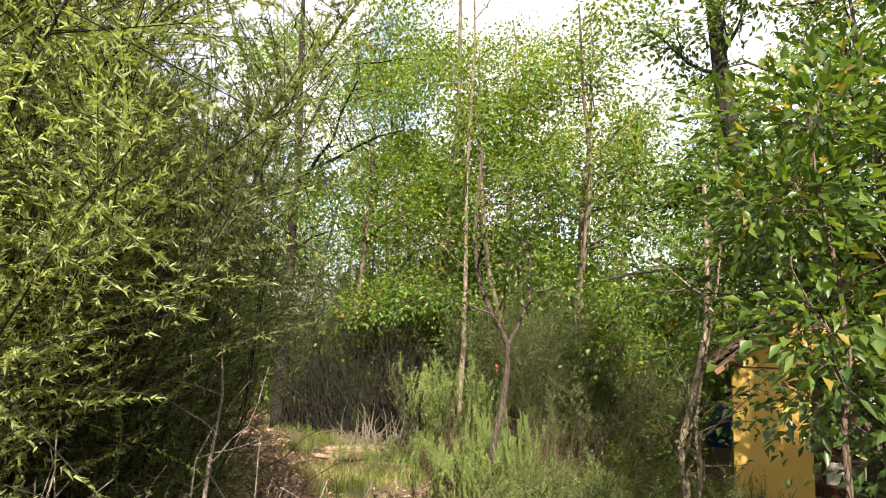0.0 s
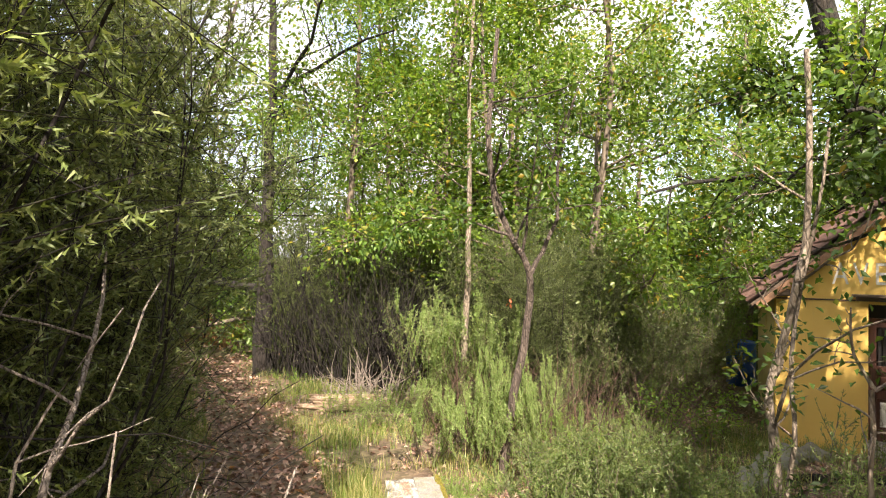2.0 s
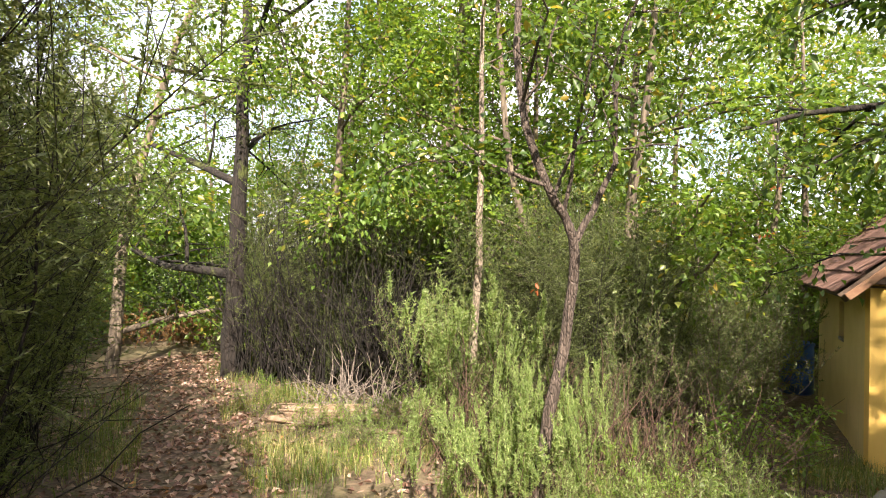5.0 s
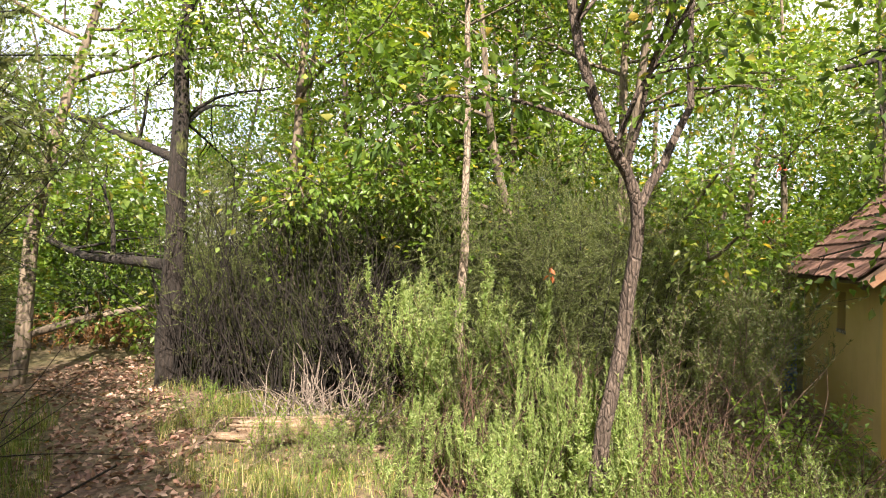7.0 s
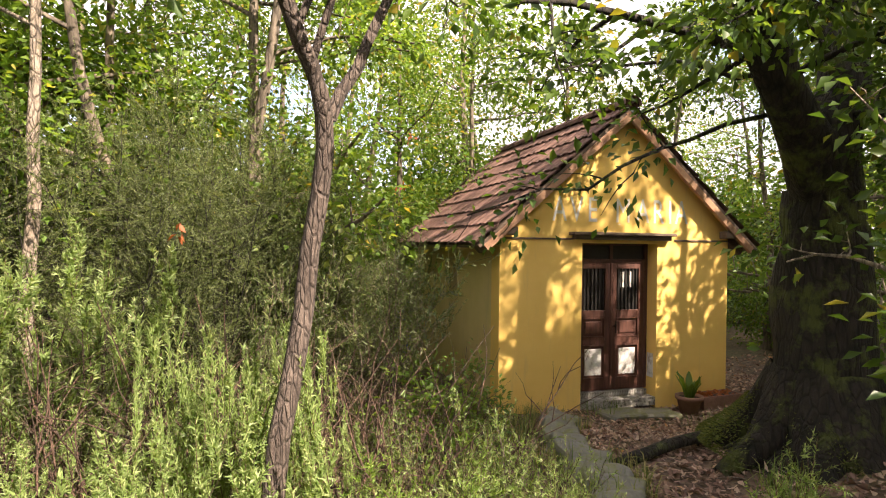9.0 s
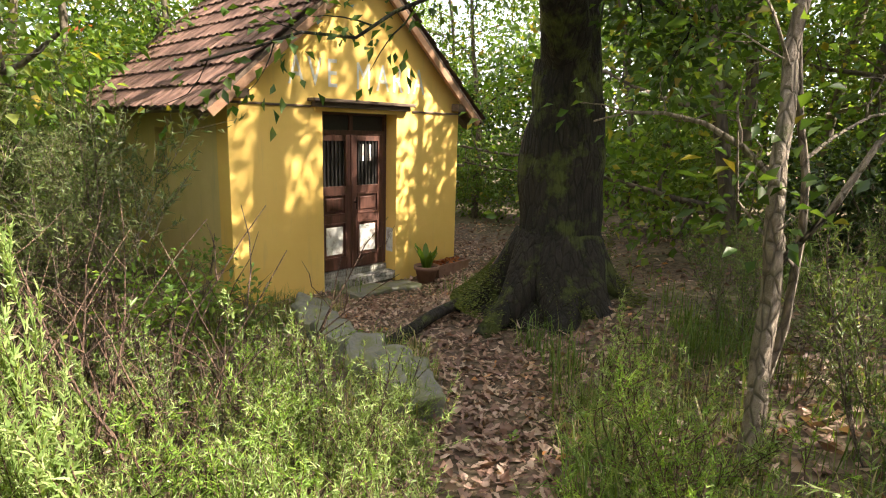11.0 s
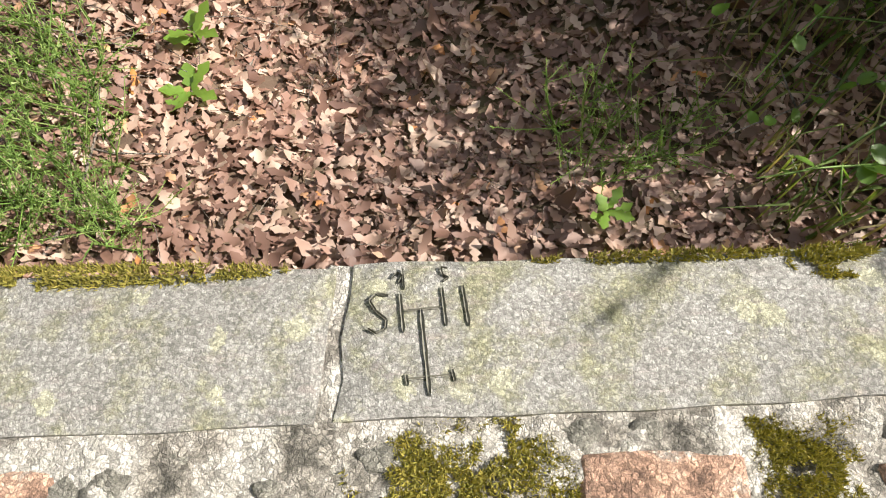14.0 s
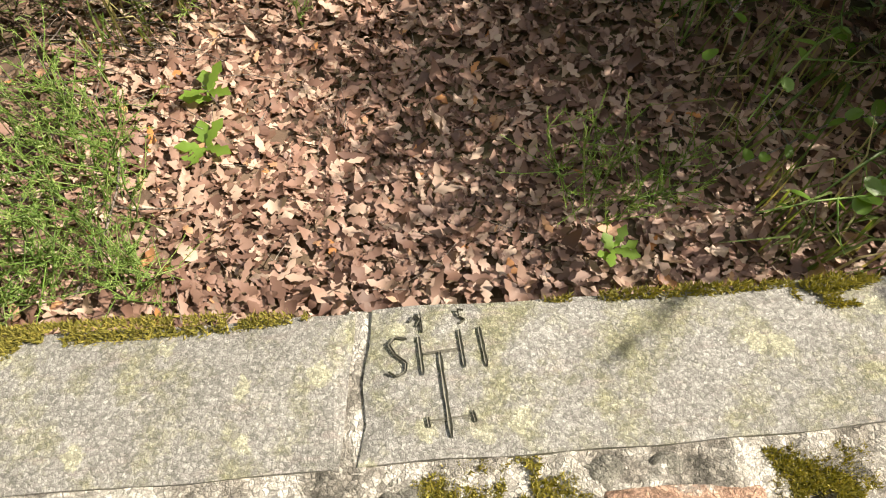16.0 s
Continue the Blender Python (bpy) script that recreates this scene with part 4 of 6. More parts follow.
# ---- trees ----
def tree(name, m, stems, g, bark, leafm, label, levels=3, count=5, ratio=0.5, spread=0.6, wiggle=0.16, up=0.05, per=26, leaf_l=0.075, leaf_w=0.042, puff=0.16, start=0.35, sides=7, bare=1.0, category="tree", group="", twigs=True):
    """Tree from given stems: tapered trunk and limbs in one mesh, leaves in another."""
    t = thing(name, m, label, category, group)
    lines, anchors = [], []
    for P, R in stems:
        lines.append((P, R))
        branch_out(g, lines, anchors, (P, R), levels, count, ratio, spread, wiggle, up, start)
    big = [q for q in lines if q[1][0] > 0.035]
    thin = [q for q in lines if q[1][0] <= 0.035 and (twigs or q[1][0] > 0.007)]
    V, F = tube_arrays(big, sides + 3) if big else (np.zeros((0, 3)), np.zeros((0, 4), int))
    V2, F2 = tube_arrays(thin, 3)
    part("trunk", quick_mesh("trunk", np.concatenate([V, V2]), np.concatenate([F, F2 + len(V)])), bark, t, smooth=True)
    P, D = crown_points(g, anchors, per, puff)
    keep = g.random(len(P)) < bare
    P, D = P[keep], D[keep]
    crown = part("crown", leaves("crown", P, D, g.uniform(0.7, 1.25, len(P)) * leaf_l, g.uniform(0.7, 1.2, len(P)) * leaf_w, g), leafm, t)
    crown["kind"] = "stuff"
    return t


def stem(pts, r0, r1, g, n=10, jitter=0.02):
    """A smooth line through a few points, thinning from r0 to r1."""
    pts = np.asarray(pts, float)
    u = np.linspace(0, len(pts) - 1, n)
    i = np.minimum(u.astype(int), len(pts) - 2)
    P = pts[i] + (pts[i + 1] - pts[i]) * (u - i)[:, None]
    P[1:-1] = (P[:-2] + 2 * P[1:-1] + P[2:]) / 4
    P[1:] += g.normal(size=(n - 1, 3)) * jitter
    return P, r0 + (r1 - r0) * np.linspace(0, 1, n) ** 0.8


def big_oak():
    g = np.random.default_rng(31)
    bx, by = 1.67, 9.45
    z = fz(bx, by)
    O = np.array([bx, by, z])
    s1, r1 = stem([(0, 0, -0.3), (0.0, 0, 0.5), (-0.03, 0, 1.4), (-0.08, -0.02, 2.15)], 0.45, 0.29, g, 12, 0.01)
    r1[:4] *= [2.0, 1.7, 1.32, 1.1]
    s2 = stem([(-0.02, 0.0, 1.8), (-0.22, -0.08, 2.2), (-0.70, -0.24, 2.7), (-1.2, -0.38, 3.4), (-1.7, -0.7, 4.6), (-1.9, -0.9, 6.5)], 0.24, 0.08, g, 14, 0.02)
    s3 = stem([(-0.04, -0.01, 1.7), (0.05, 0.02, 2.3), (0.24, 0.05, 3.2), (0.35, 0.2, 5.0), (0.3, 0.5, 8.0)], 0.31, 0.10, g, 12, 0.02)
    t = thing("oak_tree", pose(*O), "massive old oak with mossy roots and a forked trunk darkened as in shade", "tree")
    lines, anchors = [(s1, r1), s2, s3], []
    for k in range(9):
        a = k * 0.7 + 0.3 + g.normal() * 0.12
        P = np.array([[0.2 * math.cos(a), 0.2 * math.sin(a), 0.55], [0.42 * math.cos(a), 0.42 * math.sin(a), 0.22], [0.66 * math.cos(a), 0.66 * math.sin(a), 0.04], [0.98 * math.cos(a), 0.98 * math.sin(a), -0.14]])
        lines.append((P, np.array([0.27, 0.22, 0.14, 0.05]) * g.uniform(0.6, 1.15)))
    for s in (s2, s3):
        branch_out(g, lines, anchors, s, 3, 6, 0.45, 0.65, 0.17, 0.05, 0.45, 0.3)
    # long low limb that hangs in front of the chapel gable
    limb = stem([(-0.55, -0.2, 2.75), (-1.3, 0.0, 2.55), (-2.1, 0.3, 2.15), (-2.9, 0.75, 1.95)], 0.024, 0.007, g, 10, 0.03)
    lines.append(limb)
    branch_out(g, lines, anchors, limb, 1, 7, 0.28, 0.6, 0.2, 0.0, 0.3)
    limb = stem([(-0.7, -0.25, 2.9), (-1.1, 0.1, 3.1), (-1.7, 0.6, 3.15), (-2.5, 0.9, 3.3)], 0.026, 0.008, g, 10, 0.03)
    lines.append(limb)
    branch_out(g, lines, anchors, limb, 1, 8, 0.3, 0.6, 0.2, 0.0, 0.25)
    for a, b, c in (((-1.0, -0.34, 3.2), (-1.6, -0.9, 3.3), (-2.2, -1.4, 2.8)), ((-1.2, -0.4, 3.5), (-1.4, -1.3, 3.6), (-1.5, -2.2, 3.1)), ((-0.8, -0.28, 2.9), (-0.6, -1.1, 3.1), (-0.5, -2.0, 2.7)), ((-1.3, -0.45, 3.6), (-2.0, -0.4, 4.0), (-2.8, -0.3, 3.9)), ((0.1, 0, 2.6), (0.2, -0.9, 3.0), (-0.1, -1.8, 2.9)), ((0.1, 0.0, 2.8), (-0.1, -0.6, 2.7), (-0.35, -1.3, 2.1))):
        limb = stem([a, b, c], 0.032, 0.009, g, 9, 0.03)
        lines.append(limb)
        branch_out(g, lines, anchors, limb, 2, 6, 0.42, 0.65, 0.2, -0.02, 0.2)
    V, F = tube_arrays([q for q in lines if q[1][0] > 0.1], 26)
    V2, F2 = tube_arrays([q for q in lines if q[1][0] <= 0.1], 5)
    me = quick_mesh("trunk", np.concatenate([V, V2]), np.concatenate([F, F2 + len(V)]))
    co = np.zeros(len(me.vertices) * 3)
    me.vertices.foreach_get("co", co)
    co = co.reshape(-1, 3)
    for i in range(len(V)):
        p = Vector(co[i])
        if p.z < 3.5:
            w = noise.noise_vector(p * 2.2) * 0.07 + noise.noise_vector(Vector((p.x * 8, p.y * 8, p.z * 2.5))) * 0.035
            co[i] += (w.x, w.y, w.z * 0.4)
    me.vertices.foreach_set("co", co.ravel())
    ob = part("trunk", me, M["bark_oak_shaded"], t, smooth=True)
    P, D = crown_points(g, anchors, 24, 0.15)
    crown = part("crown", leaves("crown", P, D, g.uniform(0.06, 0.11, len(P)), g.uniform(0.035, 0.06, len(P)), g), M["leaf_oak"], t)
    n = 22000
    a = g.uniform(0, 2 * np.pi, n)
    h = g.random(n) ** 1.8 * (0.38 + 0.22 * np.sin(a * 2.3 + 1) + 0.12 * np.sin(a * 7))
    rr = 0.50 + 0.46 * np.clip(1 - h / 0.55, 0, 1) ** 1.7
    keep = np.sin(a * 3 + h * 4) + g.normal(size=n) * 0.5 > 0.1
    P = np.c_[np.cos(a) * rr, np.sin(a) * rr, h][keep]
    part("moss", needle_mesh("moss", P, P * [1, 1, 0.2] + g.normal(size=P.shape) * 0.3, 0.03, 0.009, g), M["oakmoss"], t, "green moss on the roots")


big_oak()


def thin_oak():
    g = np.random.default_rng(41)
    x, y = -2.57, 8.08
    z = fz(x, y)
    s1 = stem([(-0.30, 0.03, -0.15), (-0.22, 0.02, 0.5), (-0.15, 0.03, 1.0), (-0.06, 0.12, 1.6), (0.0, 0.02, 2.08), (-0.06, -0.04, 2.25), (-0.16, -0.14, 2.45), (-0.35, -0.25, 2.95), (-0.40, -0.2, 3.6), (-0.35, -0.1, 4.6)], 0.052, 0.022, g, 22, 0.006)
    s2 = stem([(0.0, 0.03, 2.10), (0.14, 0.06, 2.40), (0.27, 0.10, 2.68), (0.22, 0.10, 3.2), (0.42, 0.2, 4.0)], 0.032, 0.013, g, 12, 0.008)
    s3 = stem([(-0.18, -0.15, 2.48), (-0.45, -0.25, 2.62), (-0.85, -0.45, 2.65), (-1.35, -0.5, 2.55)], 0.020, 0.007, g, 9, 0.02)
    tree("young_oak", pose(x, y, z), [s1, s2, s3], g, M["bark_thin"], M["leaf_oak"], "slender crooked young oak with flaky bark", 3, 5, 0.36, 0.6, 0.2, 0.02, 9, 0.08, 0.045, 0.12, 0.45, 8, 0.75)


thin_oak()


def pale_tree():
    g = np.random.default_rng(43)
    x, y = -4.6, 11.25
    s = stem([(0, 0, -0.1), (0.0, 0, 1.5), (0.05, 0, 3.0), (0.0, 0.1, 5.0), (0.1, 0, 8.0), (0.1, 0.1, 11.0)], 0.07, 0.012, g, 16, 0.015)
    tree("pale_tree", pose(x, y, fz(x, y)), [s], g, M["bark_pale"], M["leaf_light"], "straight pale-barked tree with light green leaves", 3, 7, 0.3, 0.75, 0.15, 0.05, 16, 0.07, 0.045, 0.2, 0.42)


pale_tree()


def ivy_oak():
    g = np.random.default_rng(47)
    x, y = -8.75, 11.1
    s = stem([(0, 0, -0.2), (0.05, 0, 1.5), (0.0, 0, 3.0), (0.1, 0.1, 5.5), (0.0, 0, 9.0), (0.1, 0, 13.0)], 0.21, 0.02, g, 20, 0.02)
    t = tree("dark_oak", pose(x, y, fz(x, y)), [s], g, M["bark_shaded"], M["leaf_light"], "tall dark oak beside the footpath with bare twigs below", 3, 8, 0.36, 0.8, 0.15, 0.0, 30, 0.075, 0.045, 0.22, 0.22)


ivy_oak()


def sapling():
    """Twin-stemmed sapling on the bank in front of the chapel."""
    g = np.random.default_rng(53)
    x, y = -0.50, 7.16
    s1 = stem([(0, 0, -0.1), (0.02, 0, 0.4), (0.0, 0, 0.85), (-0.05, 0.03, 1.1), (0.10, 0.05, 1.6), (0.25, 0.05, 2.3), (0.2, 0.1, 3.6)], 0.045, 0.02, g, 16, 0.006)
    s2 = stem([(0.05, 0.02, -0.1), (0.06, 0.0, 0.3), (0.14, -0.06, 0.8), (0.08, 0.0, 1.3), (0.22, 0.1, 2.0), (0.35, 0.1, 3.0)], 0.026, 0.012, g, 14, 0.008)
    tree("twin_sapling", pose(x, y, fz(x, y)), [s1, s2], g, M["bark_pale"], M["leaf_oak"], "twin-stemmed pale sapling on the path bank", 3, 4, 0.34, 0.65, 0.2, 0.05, 8, 0.07, 0.04, 0.1, 0.3, 7, 0.8)


sapling()


def shade_trees():
    """Close-grown trees added beside the trail only so that their crowns shade the oak."""
    for k, (x, y, h, w) in enumerate(((3.9, 5.0, 6.4, 1.0), (3.2, 6.1, 5.6, 1.0), (2.4, 4.9, 5.0, 0.75))):
        g = np.random.default_rng(500 + k)
        s = stem([(0, 0, -0.1), (0.05, 0, h * 0.35), (-0.05, 0.05, h * 0.7), (0.0, 0.0, h)], 0.09, 0.02, g, 16, 0.02)
        tree("shade_tree", pose(x, y, fz(x, y)), [s], g, M["bark_far"], M["leaf_oak"], "slim tree with a dense oak-leaved crown, added to cast shade", 3, 11, 0.27 * w, 0.8, 0.15, 0.03, 26, 0.095, 0.06, 0.22, 0.5, 6, group="trees beside the trail")


shade_trees()


def far_templates():
    out = []
    for k, (h, lm, per, cnt) in enumerate(((8.0, "leaf_light", 12, 9), (7.0, "leaf_yellowish", 11, 9), (8.5, "leaf_light", 12, 9), (5.5, "leaf_light", 13, 8), (7.5, "leaf_yellowish", 11, 9))):
        g = np.random.default_rng(100 + k)
        s = wander(g, (0, 0, -0.2), (0, 0, 1), h, 0.035 + 0.006 * h, 0.015, 14, 0.06, 0.1)
        out.append(tree("woodland_tree", pose(0, 0, 0), [s], g, M["bark_far"], M[lm], "slim woodland tree with light green foliage", 3, cnt, 0.27, 0.75, 0.15, 0.03, per, 0.085, 0.055, 0.25, 0.10, 5, group="woodland trees", twigs=False))
    return out


def bush_templates():
    out = []
    for k, (h, lm) in enumerate(((1.9, "leaf_light"), (2.3, "leaf_oak"), (1.6, "leaf_dark"))):
        g = np.random.default_rng(140 + k)
        st = [wander(g, (g.normal() * 0.1, g.normal() * 0.1, -0.1), (g.normal() * 0.4, g.normal() * 0.4, 1), h * g.uniform(0.7, 1), 0.02, 0.006, 8, 0.12, 0.05) for _ in range(4)]
        out.append(tree("understorey_bush", pose(0, 0, 0), st, g, M["bark_far"], M[lm], "dense leafy understorey bush", 2, 7, 0.42, 0.7, 0.18, 0.05, 14, 0.09, 0.055, 0.20, 0.12, 5, group="understorey bushes", category="bush", twigs=False))
    return out


def put_all(tpl, spots, g, lo, hi):
    for i, (x, y) in enumerate(spots):
        m = pose(x, y, fz(x, y), g.normal() * 3, g.normal() * 3, g.uniform(0, 360)) @ Matrix.Scale(g.uniform(lo, hi), 4)
        if i < len(tpl):
            tpl[i].matrix_world = m
        else:
            copy_thing(tpl[i % len(tpl)], m).matrix_world = m


def free_spot(x, y, trail=1.3, litter=1.2):
    tr, lt = path_dist(x, y)
    if tr < trail or lt < litter or (CX - 0.9 < x < CX + CW + 0.9 and CY - 1.6 < y < CY + CD + 0.8):
        return False
    return math.hypot(x - 1.67, y - 9.45) > 1.5 and math.hypot(x + 2.8, y - 6.6) > 2.2


def place_far():
    g = np.random.default_rng(77)
    spots, tries = [], 0
    while len(spots) < 48 and tries < 9000:
        tries += 1
        a, r = g.uniform(-1.25, 1.75), 6.5 + 15 * g.random() ** 1.3
        x, y = -2.0 + r * math.sin(a), 6.0 + r * math.cos(a)
        if not free_spot(x, y, 1.7) or (y < 10.6 and -5.5 < x < 0.5) or any(math.hypot(x - p, y - q) < 1.1 + 0.05 * r for p, q in spots):
            continue
        spots.append((x, y))
    # background fill, plus unseen trees sunward and behind the walker, added for dappled shade
    spots += [(4.7, 5.1), (7.2, 4.0), (-6.5, 13.5), (-8.0, 14.5), (-10.5, 10.2), (-11.5, 8.2), (-3.0, 13.5), (7.6, 8.0), (6.5, -2.5), (7.5, 1.0), (-4.5, -1.0), (-7.5, 1.5), (-1.5, -5.5), (-9.8, 4.5), (6.8, 10.8), (-4.6, 14.6), (-2.6, 16.2), (-6.3, 16.6), (-0.9, 18.2), (-8.8, 16.2), (2.2, 18.6)]
    put_all(far_templates(), spots, g, 1.0, 1.55)
    spots, tries = [], 0
    while len(spots) < 62 and tries < 9000:
        tries += 1
        a, r = g.uniform(-1.3, 1.85), 5.5 + 16 * g.random()
        x, y = -2.0 + r * math.sin(a), 6.0 + r * math.cos(a)
        if not free_spot(x, y, 1.5, 1.3) or (y < 12.5 and -7.0 < x < -0.2) or any(math.hypot(x - p, y - q) < 0.9 for p, q in spots):
            continue
        spots.append((x, y))
    spots += [(-13.0, 13.6), (-14.2, 12.2), (-14.5, 14.8), (-12.2, 15.0), (-15.8, 13.2), (-13.2, 11.0), (-12.0, 10.2), (-16, 16), (-10.5, 14.0), (-17, 11.5)]
    near = len(spots)
    while len(spots) < near + 36:
        a, r = g.uniform(-1.35, 1.8), g.uniform(15, 23)
        x, y = -2.0 + r * math.sin(a), 6.0 + r * math.cos(a)
        if all(math.hypot(x - p, y - q) < 900 and math.hypot(x - p, y - q) > 1.4 for p, q in spots[near:]):
            spots.append((x, y))
    tpl = bush_templates()
    put_all(tpl, spots[:near], g, 0.75, 1.3)
    for x, y in spots[near:]:
        m = pose(x, y, fz(x, y), 0, 0, g.uniform(0, 360)) @ Matrix.Scale(g.uniform(2.0, 3.0), 4)
        tagged(copy_thing(tpl[g.integers(0, 2)], m), "tall leafy thicket far back in the wood").matrix_world = m


place_far()


# ---- shrubs ----
def heath(name, m, g, h, spreadr, stems, shoots, needles, leafm, label, needle=0.022, width=0.004, upright=0.8, twig="twig", group="", dead=0, category="shrub", lowest=0.3):
    """Feathery shrub: woody stems that carry upright shoots set with needles."""
    t = thing(name, m, label, category, group)
    lines, P, D = [], [], []
    for k in range(stems):
        a = g.uniform(0, 2 * np.pi)
        r = spreadr * math.sqrt(g.random())
        base = np.array([0.3 * r * math.cos(a), 0.3 * r * math.sin(a), -0.05])
        hh = h * g.uniform(0.6, 1.05)
        d = np.array([r * math.cos(a), r * math.sin(a), hh])
        S, R = wander(g, base, d, np.linalg.norm(d), 0.003 + 0.0022 * h, 0.0015, 9, 0.10, 0.04)
        lines.append((S, R))
        for j in range(shoots):
            u = lowest + (1 - lowest) * g.random()
            i = min(int(u * 9), 8)
            p = S[i] + (S[i + 1] - S[i]) * g.random()
            dr = g.normal(size=3) * (1 - upright) * 1.6 + [0, 0, upright]
            ln = g.uniform(0.12, 0.34) * (0.6 + 0.5 * h) * (1.25 - 0.6 * u)
            Q, q = wander(g, p, dr, ln, 0.0022, 0.001, 5, 0.10, 0.06)
            lines.append((Q[[0, 3, 5]], q[[0, 3, 5]]) if h < 1.2 else (Q[[0, 5]], q[[0, 5]]))
            uu = g.random(needles) * 4.99
            ii = uu.astype(int)
            pp = Q[ii] + (Q[ii + 1] - Q[ii]) * (uu - ii)[:, None]
            ax = unit(Q[ii + 1] - Q[ii])
            P.append(pp)
            D.append(ax * 0.75 + unit(g.normal(size=(needles, 3))) * 0.8)
    for k in range(dead):
        a = g.uniform(0, 2 * np.pi)
        S = wander(g, (0.2 * math.cos(a), 0.2 * math.sin(a), 0), (math.cos(a) * 0.8, math.sin(a) * 0.8, g.uniform(0.3, 1.2)), g.uniform(0.22, 0.5) * h, 0.008, 0.002, 7, 0.22)
        lines.append(S)
        for j in range(4):
            i = g.integers(1, 6)
            lines.append(wander(g, S[0][i], g.normal(size=3), 0.25 * h, 0.004, 0.001, 4, 0.25))
    part("branchwork", tubes("branchwork", lines, 3), M[twig], t, smooth=True)["kind"] = "stuff"
    P, D = np.concatenate(P), np.concatenate(D)
    part("foliage", needle_mesh("foliage", P, D, g.uniform(0.7, 1.3, len(P)) * needle, width, g), leafm, t)["kind"] = "stuff"
    return t


def scatter(tpl, spots, g, lo=0.8, hi=1.25, sink=0.0):
    for i, (x, y) in enumerate(spots):
        m = pose(x, y, fz(x, y) - sink, g.normal() * 4, g.normal() * 4, g.uniform(0, 360)) @ Matrix.Scale(g.uniform(lo, hi), 4)
        if i < len(tpl):
            tpl[i].matrix_world = m
        else:
            copy_thing(tpl[i % len(tpl)], m).matrix_world = m


def dead_heath(g):
    """Old heath by the trail, dead below: pale twisted stems that rise from one root."""
    for x, y, h in ((-2.3, 2.5, 2.0), (-2.35, 1.95, 1.7)):
        t = thing("dead_heath", pose(x, y, fz(x, y)), "old heath with pale twisted bare stems beside the trail", "shrub", "dead heaths")
        for k in range(7):
            a = k * 0.9 + g.normal() * 0.2
            S = wander(g, (0.05 * math.cos(a), 0.05 * math.sin(a), -0.06), (math.cos(a) * 0.55, math.sin(a) * 0.55, 1), h * g.uniform(0.75, 1.1), 0.017, 0.005, 10, 0.22, 0.03)
            lines = [S]
            for j in range(6):
                i = g.integers(2, 9)
                c = wander(g, S[0][i], (g.normal() * 0.8, g.normal() * 0.8, 0.7), h * g.uniform(0.2, 0.45), S[1][i] * 0.55, 0.002, 6, 0.24)
                lines += [c, wander(g, c[0][3], g.normal(size=3) + [0, 0, 0.5], h * 0.16, 0.003, 0.001, 4, 0.25)]
            part("stem", tubes("stem", lines, 5), M["twig_dead"], t, smooth=True)


